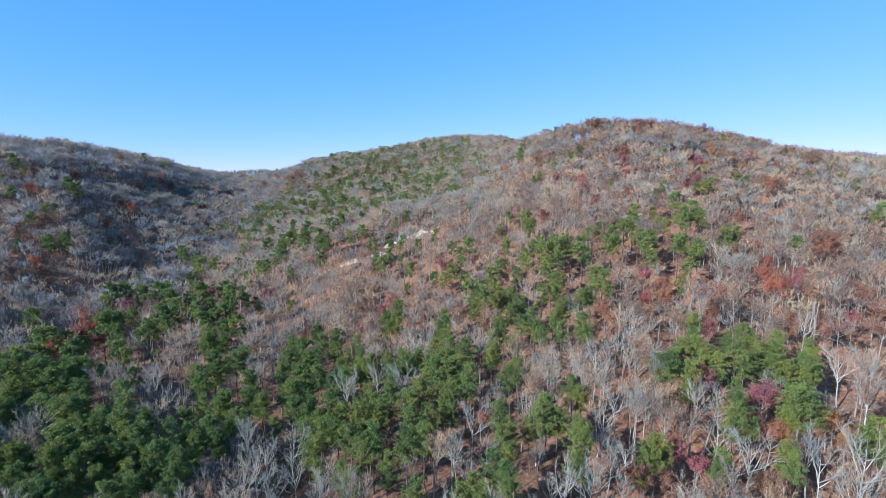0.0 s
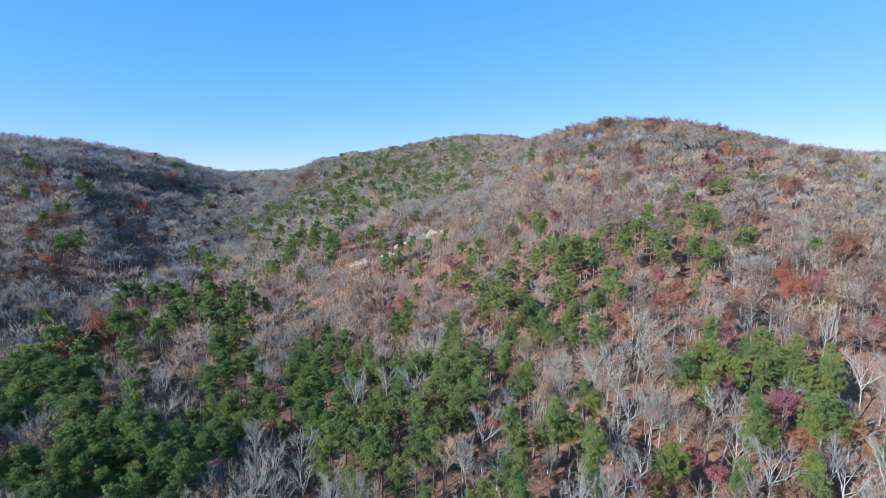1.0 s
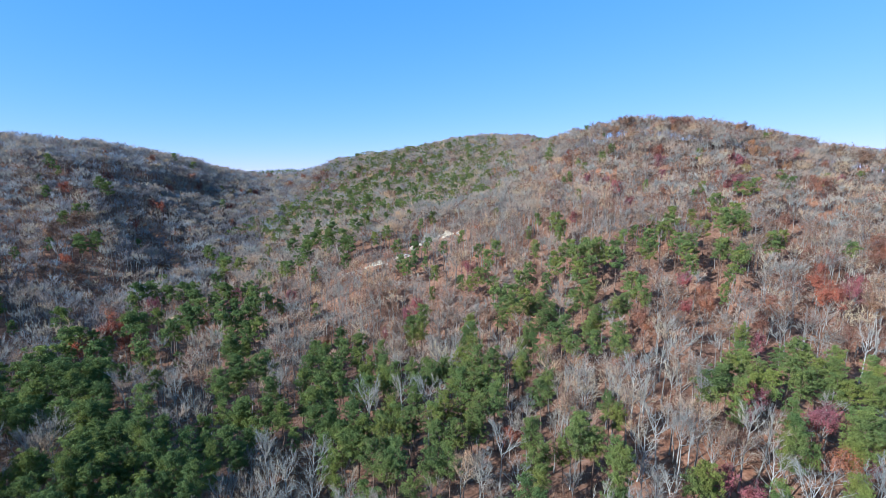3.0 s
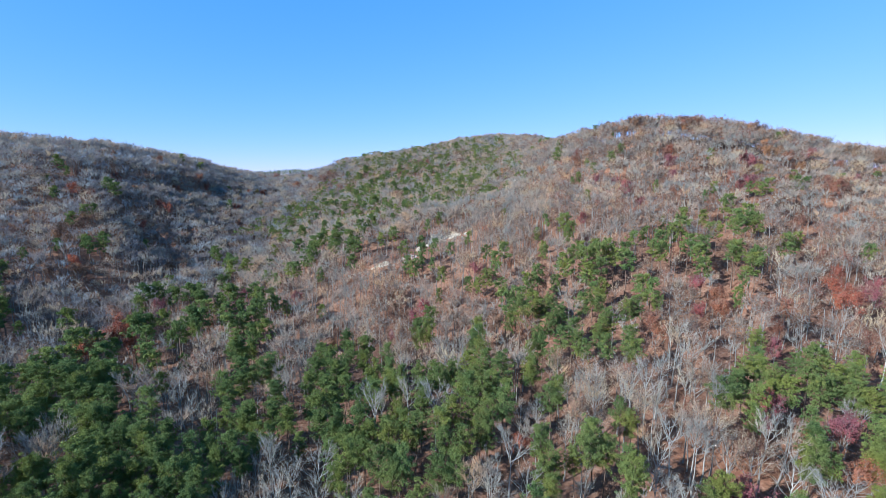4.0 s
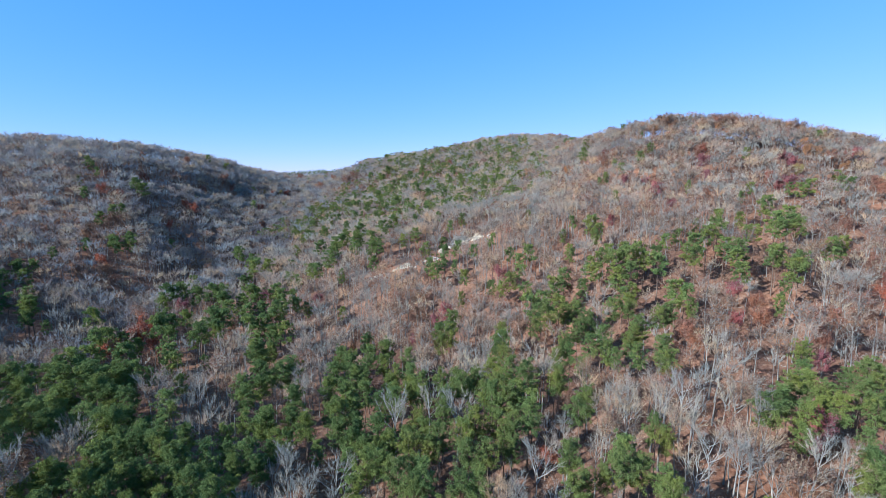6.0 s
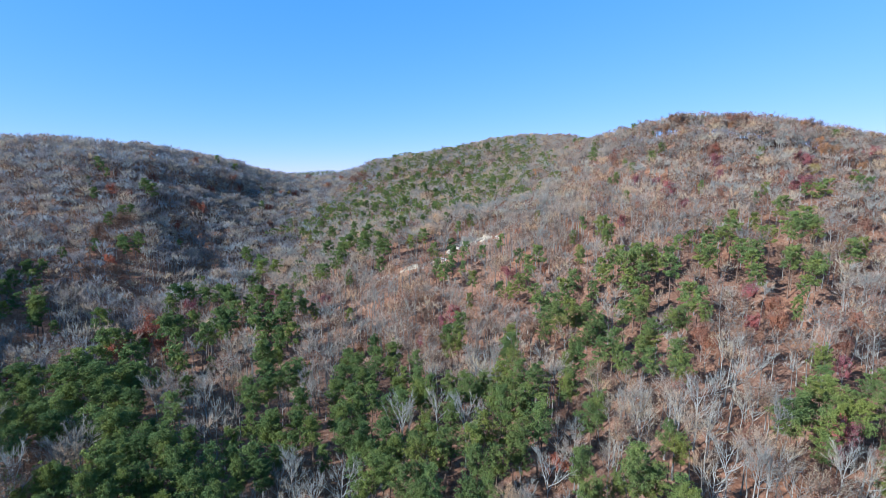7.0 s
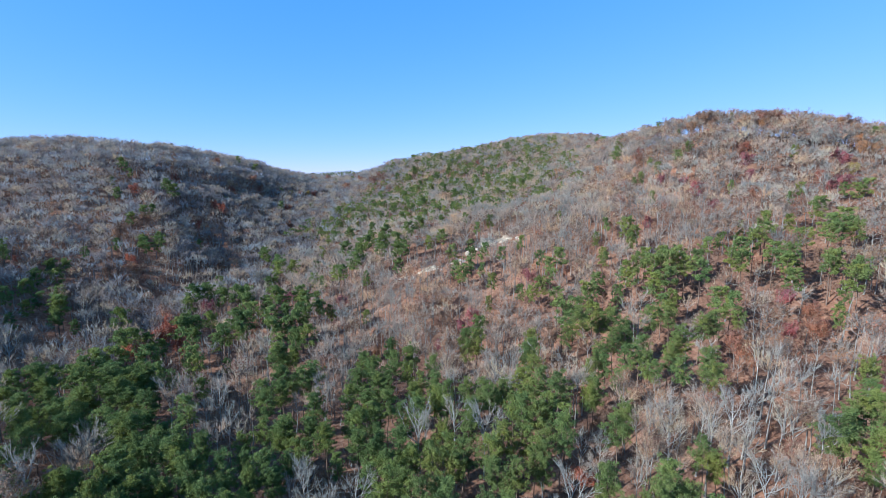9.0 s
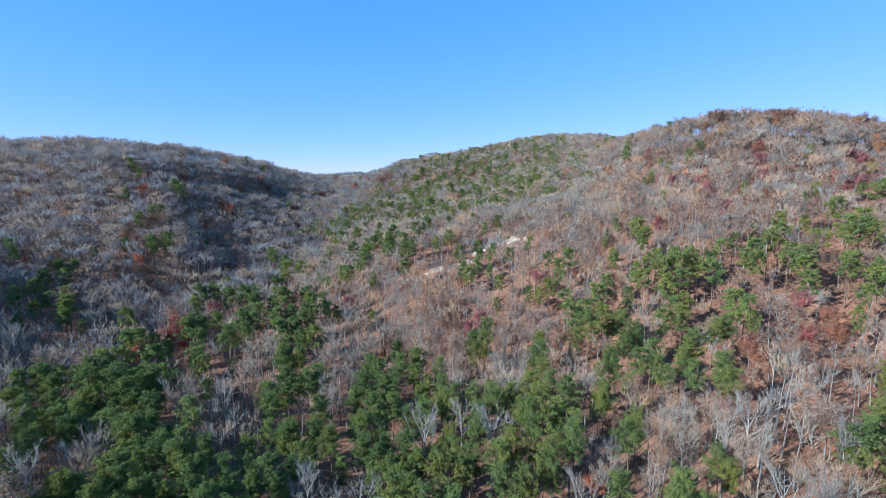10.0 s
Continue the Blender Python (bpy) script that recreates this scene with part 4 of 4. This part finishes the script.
near_bare = [(0 if k % 3 else 3, s) for k, s in enumerate(shown)] + [(int(RS.choice((1, 2, 4, 5, 1, 2, 4, 5, 0))), spots[n]) for n in np.where((kind == 0) & (d < NEAR))[0]]
for i, spot in near_bare:
    if count < 300:
        if i not in first:
            first[i] = thing("bare_tree", bare_models[i], BARE_LABELS[i], "tree", "bare hardwoods")
            first[i].matrix_basis = at(spot)
        else:
            copy = copy_thing(first[i], Matrix())
            copy.matrix_basis = at(spot)
        count += 1
    else:
        w, t, _, _ = WOOD[0 if math.hypot(spot[0], spot[1]) < 118 else 1][i]
        pale = i in (0, 3)
        heaps += scatter([(*w, M_PALE_BARK if pale else M_GREY_BARK), (*t, M_PALE_TWIG if pale else M_TWIGS[i % 4])], [spot])
for level, lo, hi in ((1, NEAR, MIDDLE), (2, MIDDLE, 1e4)):
    pick = np.where((kind == 0) & (d >= lo) & (d < hi))[0]
    which = RS.randint(0, 24, len(pick))
    for i in range(24):
        w, t, _, _ = WOOD[level][i % 6]
        # left hill twigs darker and cooler: its shade is put into the colour
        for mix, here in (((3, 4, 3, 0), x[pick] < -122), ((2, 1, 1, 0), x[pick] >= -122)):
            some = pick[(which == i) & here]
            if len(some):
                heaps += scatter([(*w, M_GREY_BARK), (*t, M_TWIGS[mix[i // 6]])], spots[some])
away = jittered(9.0, -800, -400, 1420, 1680)
az = land(away[:, 0], away[:, 1])
aw = np.stack([away[:, 0], away[:, 1], az, RS.uniform(0, 6.283, len(az)), RS.uniform(0.9, 1.3, len(az))], 1)
heaps += scatter([(*PINES[2][1][0], M_PINE_BARK), (*PINES[2][1][1], M_NEEDLES[2])], aw[::2])
heaps += scatter([(*WOOD[2][3][0], M_GREY_BARK), (*WOOD[2][3][1], M_TWIGS[4])], aw[1::2])
# the same woods go on under the flight, behind it and out to the added shading spur
under = jittered(8.0, -170, 130, -70, 75)
under = under[(np.hypot(*under.T) < 175) & ((np.hypot(*under.T) <= 52) | (under[:, 1] <= 20) | (np.abs(np.degrees(np.arctan2(under[:, 0], under[:, 1])) + 5) > 57))]
uz = land(under[:, 0], under[:, 1])
us = np.stack([under[:, 0], under[:, 1], uz, RS.uniform(0, 6.283, len(uz)), RS.uniform(0.8, 1.1, len(uz))], 1)
for i in range(6):
    heaps += scatter([(*WOOD[1][i][0], M_GREY_BARK), (*WOOD[1][i][1], M_TWIGS[i % 4])], us[i::6])
woods("bare_woods", heaps, "leafless grey hardwood forest covering the hillsides", "forest")

# hardwoods that keep thin brown leaves
heaps = []
for level, lo, hi in ((0, 0, NEAR), (1, NEAR, MIDDLE), (2, MIDDLE, 1e4)):
    pick = np.where((kind == 1) & (d >= lo) & (d < hi))[0]
    which = RS.randint(0, 12, len(pick))
    for i in range(12):
        w, t, tips, _ = WOOD[level][i % 6]
        leaf = leaves_on(tips, (900, 260, 90)[level], (0.21, 0.32, 0.48)[level], i)
        if (which == i).any():
            heaps += scatter([(*w, M_GREY_BARK), (*t, M_TWIG), (*leaf, M_LEAF["rust" if i in (3, 5, 8, 10) else "brown"])], spots[pick[which == i]])
woods("brown_leaved_woods", heaps, "hardwoods holding thin russet brown leaves among bare trees", "forest")

# pines
PINE_LABELS = ["tall green pine with clumped needles and bare lower trunk", "yellow-green pine with a broad rounded crown", "tall slender dark green pine standing above hardwoods", "short full-crowned green pine on the forest floor", "broad-crowned yellow-green pine with a bare lower trunk"]
order = np.argsort(np.hypot(pines_at[:, 0], pines_at[:, 1]))
pz = land(pines_at[:, 0], pines_at[:, 1])
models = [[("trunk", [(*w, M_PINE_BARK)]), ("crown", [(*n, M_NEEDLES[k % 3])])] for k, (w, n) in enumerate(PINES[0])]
first, heaps = {}, []
for count, n in enumerate(order):
    s = (*pines_at[n], pz[n], RS.uniform(0, 6.283), pine_list[n, 2] * RS.uniform(0.95, 1.05))
    # western pines get darker needles, eastern ones sunny: shade and sunlight held in colour
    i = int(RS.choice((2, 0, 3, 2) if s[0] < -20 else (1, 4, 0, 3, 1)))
    if count < 300:
        if i not in first:
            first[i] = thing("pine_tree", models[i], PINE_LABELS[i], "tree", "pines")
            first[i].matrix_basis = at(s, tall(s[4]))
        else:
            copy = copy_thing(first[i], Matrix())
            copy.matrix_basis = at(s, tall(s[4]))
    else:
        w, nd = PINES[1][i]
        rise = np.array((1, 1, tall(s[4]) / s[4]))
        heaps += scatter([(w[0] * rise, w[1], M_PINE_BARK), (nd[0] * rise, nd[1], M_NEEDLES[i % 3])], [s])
pick = np.where(kind == 2)[0]
for n in pick:
    i = int(RS.randint(0, 5))
    w, nd = PINES[1 if d[n] < MIDDLE else 2][i]
    s = spots[n].copy()
    s[4] *= 0.85 if d[n] > MIDDLE else 0.9
    # mostly the sunny tone, standing in for sunlight on the far crowns
    heaps += scatter([(*w, M_PINE_BARK), (*nd, M_NEEDLES[(1, 0, 1)[i % 3]])], [s])
woods("far_pines", heaps, "green pines scattered through the far hillside woods", "forest")

# trees in autumn colour
TURN_LABEL = {"red": "hardwood tree in bright orange-red autumn leaf", "rust": "oak holding dense rust-red autumn leaves", "brown": "oak holding thick dry brown leaves", "orange": "tree in glowing orange autumn leaf", "crimson": "maple in crimson pink autumn leaf", "yellow": "tree in yellow-green autumn leaf"}
first = {}
for colour, px, py, size in turning_at:
    i = int(RS.randint(0, 3))
    s = (px, py, float(land(px, py)), RS.uniform(0, 6.283), size)
    rise = tall(size) if math.hypot(px, py) > 115 else size
    if (colour, i) not in first:
        w, t, tips, _ = WOOD[0][(0, 3, 5)[i]]
        leaf = leaves_on(tips, 2400, 0.29, 7 + i, 0.38)
        first[colour, i] = thing("autumn_tree", [("trunk", [(*w, M_GREY_BARK), (*t, M_TWIG)]), ("crown", [(*leaf, M_LEAF[colour])])], TURN_LABEL[colour], "tree", "autumn trees")
        first[colour, i].matrix_basis = at(s, rise)
    else:
        copy = copy_thing(first[colour, i], Matrix())
        copy.matrix_basis = at(s, rise)

# thickets under the trees
low = np.concatenate([jittered(3.6, -150, 150, 50, 230), jittered(3.6, -150, 0, 55, 150), jittered(4.6, -420, 330, 150, 660)])
low = low[planted(low) & ~in_cut(low)]
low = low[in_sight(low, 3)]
ld = np.hypot(low[:, 0], low[:, 1])
low = low[(RS.rand(len(low)) < np.where((low[:, 0] > 35) & (ld < 210), 0.85, 0.8))]
lx, ly = low.T
ld = np.hypot(lx, ly)
ls = np.stack([lx, ly, land(lx, ly), RS.uniform(0, 6.283, len(lx)), RS.uniform(0.6, 1.3, len(lx))], 1)
leafy = RS.rand(len(lx)) < 0.12 + 0.38 * np.clip((lx + 20) / 70, 0, 1)
heaps = []
for level, lo, hi in ((0, 0, 140), (1, 140, 1e4)):
    for i in range(8):
        tw, lf = brush(300 + i, i >= 4, level)
        pick = (ld >= lo) & (ld < hi) & (leafy == (i >= 4)) & (np.arange(len(lx)) % 4 == i % 4)
        if pick.any():
            heaps += scatter([(*tw, M_TWIGS[i % 4])] + ([(*lf, M_LEAF["rust" if i == 6 else "brown"])] if lf else []), ls[pick])
woods("undergrowth", heaps, "low bare and russet thickets under the trees", "undergrowth")

# ---- the bare bank on the mid slope: a sandstone cut with loose blocks ----
BANK = np.array(((-58.8, 219.6), (-50.0, 222.6), (-39.7, 226.6), (-31.8, 229.5), (-27.9, 239.0), (-23.4, 244.6), (-16.2, 246.9), (-8.0, 242.1)))


def along_bank(u):
    u = np.clip(np.asarray(u, float), 0, 1) * (len(BANK) - 1)
    return np.stack([np.interp(u, np.arange(len(BANK)), BANK[:, k]) for k in (0, 1)], -1)


def bank():
    """A worn face of pale sandstone above a narrow bench, rough along its length."""
    R = np.random.RandomState(77)
    n, prof = 90, ((-4.5, 0.15, 0), (-2.6, 0.55, 0), (-1.0, 0.75, 0), (-0.4, 1.3, 1), (0.0, 2.7, 1), (0.6, 3.4, 1), (1.6, 3.2, 0), (2.8, 0.2, 0))
    v = []
    for i in range(n):
        c, e = along_bank(i / (n - 1)), along_bank(min(i / (n - 1) + 0.02, 1.0)) - along_bank(max(i / (n - 1) - 0.02, 0.0))
        up = np.array([-e[1], e[0]]) / np.linalg.norm(e)
        worn = 0.12 + 0.75 * abs(math.sin(i * 0.21) * math.sin(i * 0.063 + 0.5)) * (0.2 + 1.0 * (i / n) ** 1.5)
        worn = max(worn, 0.55) if i / n > 0.62 else worn
        worn *= min(1.0, i / 6, (n - 1 - i) / 6) * (0.25 if math.sin(i * 0.37 + 1.0) < -0.25 else 1.0)
        for out, h, face in prof:
            q = c + up * (out * (0.45 + 0.5 * worn) + R.normal(0, 0.22))
            v.append((q[0], q[1], float(land(q[0], q[1])) - 0.15 + h * worn + face * R.normal(0, 0.22) * worn))
    m = len(prof)
    f = []
    for i in range(n - 1):
        for j in range(m - 1):
            a = i * m + j
            f += [(a, a + 1, a + m + 1), (a, a + m + 1, a + m)]
    return tagged(new("bank", mesh_of("bank", [(np.array(v), np.array(f, np.int32), M_SAND)])), "pale eroded sandstone bank cut into the hillside", "bank", kind="structure")


bank()


def boulder_mesh(seed):
    R = np.random.RandomState(seed)
    bm = bmesh.new()
    bmesh.ops.create_icosphere(bm, subdivisions=2, radius=1.0)
    cuts = [(R.normal(size=3), R.uniform(0.45, 0.8)) for _ in range(7)]
    for q in bm.verts:
        p = np.array(q.co)
        for nrm, lim in cuts:
            nrm = nrm / np.linalg.norm(nrm)
            over = p @ nrm - lim
            if over > 0:
                p = p - nrm * over
        q.co = Vector(p * np.array([1.2, 0.9, 0.7]))
    me = bpy.data.meshes.new("boulder")
    bm.to_mesh(me)
    bm.free()
    return me


BOULDERS = [boulder_mesh(s) for s in range(5)]
for me in BOULDERS:
    me.materials.append(M_SAND if me.name.endswith(("1", "3")) else M_ROCK)
RB = np.random.RandomState(5)
for k in range(70):
    c = along_bank(RB.rand() ** 0.8) + RB.normal(0, 2.6, 2) + np.array([1.2, -2.0])
    s = RB.uniform(0.25, 0.95)
    ob = tagged(new("boulder", BOULDERS[k % 5]), "weathered angular sandstone block lying below the bank", "rock", "blocks below the bank")
    ob.matrix_basis = pose(c[0], c[1], float(land(*c)) + 0.25 * s, 0, RB.uniform(-12, 12), RB.uniform(0, 360)) @ Matrix.Scale(s, 4)


# ---- dead wood on the slope: standing snags and fallen logs ----
def dead_stem(seed, length):
    """A weathered broken stem with a few stubs, from its foot up."""
    R = np.random.RandomState(seed)
    b = Bits()
    bend = R.normal(0, 0.06, (5, 2)).cumsum(0) * length / 5
    path = [np.array([bend[k][0], bend[k][1], length * k / 4]) for k in range(5)]
    r = 0.012 * length + 0.05
    b.tube(path, [r * (1.15 - 0.2 * k) for k in range(5)], 7)
    for _ in range(6):
        a = path[int(R.randint(1, 5))]
        w = up_way(R.uniform(0, 6.28), R.uniform(-0.2, 0.9))
        b.tube([a, a + w * R.uniform(0.5, 1.8)], [r * 0.3, r * 0.08], 4)
    return b.done()


STEMS = [mesh_of("stem", [(*dead_stem(900 + k, 11.0), M_GREY_BARK)]) for k in range(4)]
RL = np.random.RandomState(41)
FALLEN = ((88, 128), (97, 118), (70, 108), (56, 131), (64, 146), (101, 139), (38, 121), (-2, 128), (-88, 104), (45, 93), (112, 126), (-30, 97))
for k, (fx, fy) in enumerate(FALLEN):
    ob = tagged(new("fallen_log", STEMS[k % 4]), "bleached fallen tree trunk lying on leaf litter", "log", "dead wood")
    turn = RL.uniform(0, 360)
    s = RL.uniform(0.6, 1.0)
    w = np.array([math.sin(radians(turn)), -math.cos(radians(turn))]) * 11.0 * s
    z0, z1 = float(land(fx, fy)), float(land(fx + w[0], fy + w[1]))
    ob.matrix_basis = pose(fx, fy, z0 + 0.12, 90 - math.degrees(math.atan2(z1 - z0, 11.0 * s)), 0, turn) @ Matrix.Scale(s, 4)
for k, (sx, sy) in enumerate(((104, 128), (108, 132), (92, 136), (60, 98), (12, 96), (-60, 104), (78, 150), (30, 140))):
    ob = tagged(new("snag", STEMS[k % 4]), "bleached standing dead tree with broken limb stubs", "dead tree", "dead wood")
    ob.matrix_basis = pose(sx, sy, float(land(sx, sy)) - 0.3, RL.uniform(-6, 6), RL.uniform(-6, 6), RL.uniform(0, 360)) @ Matrix.Scale(RL.uniform(0.9, 1.3), 4)
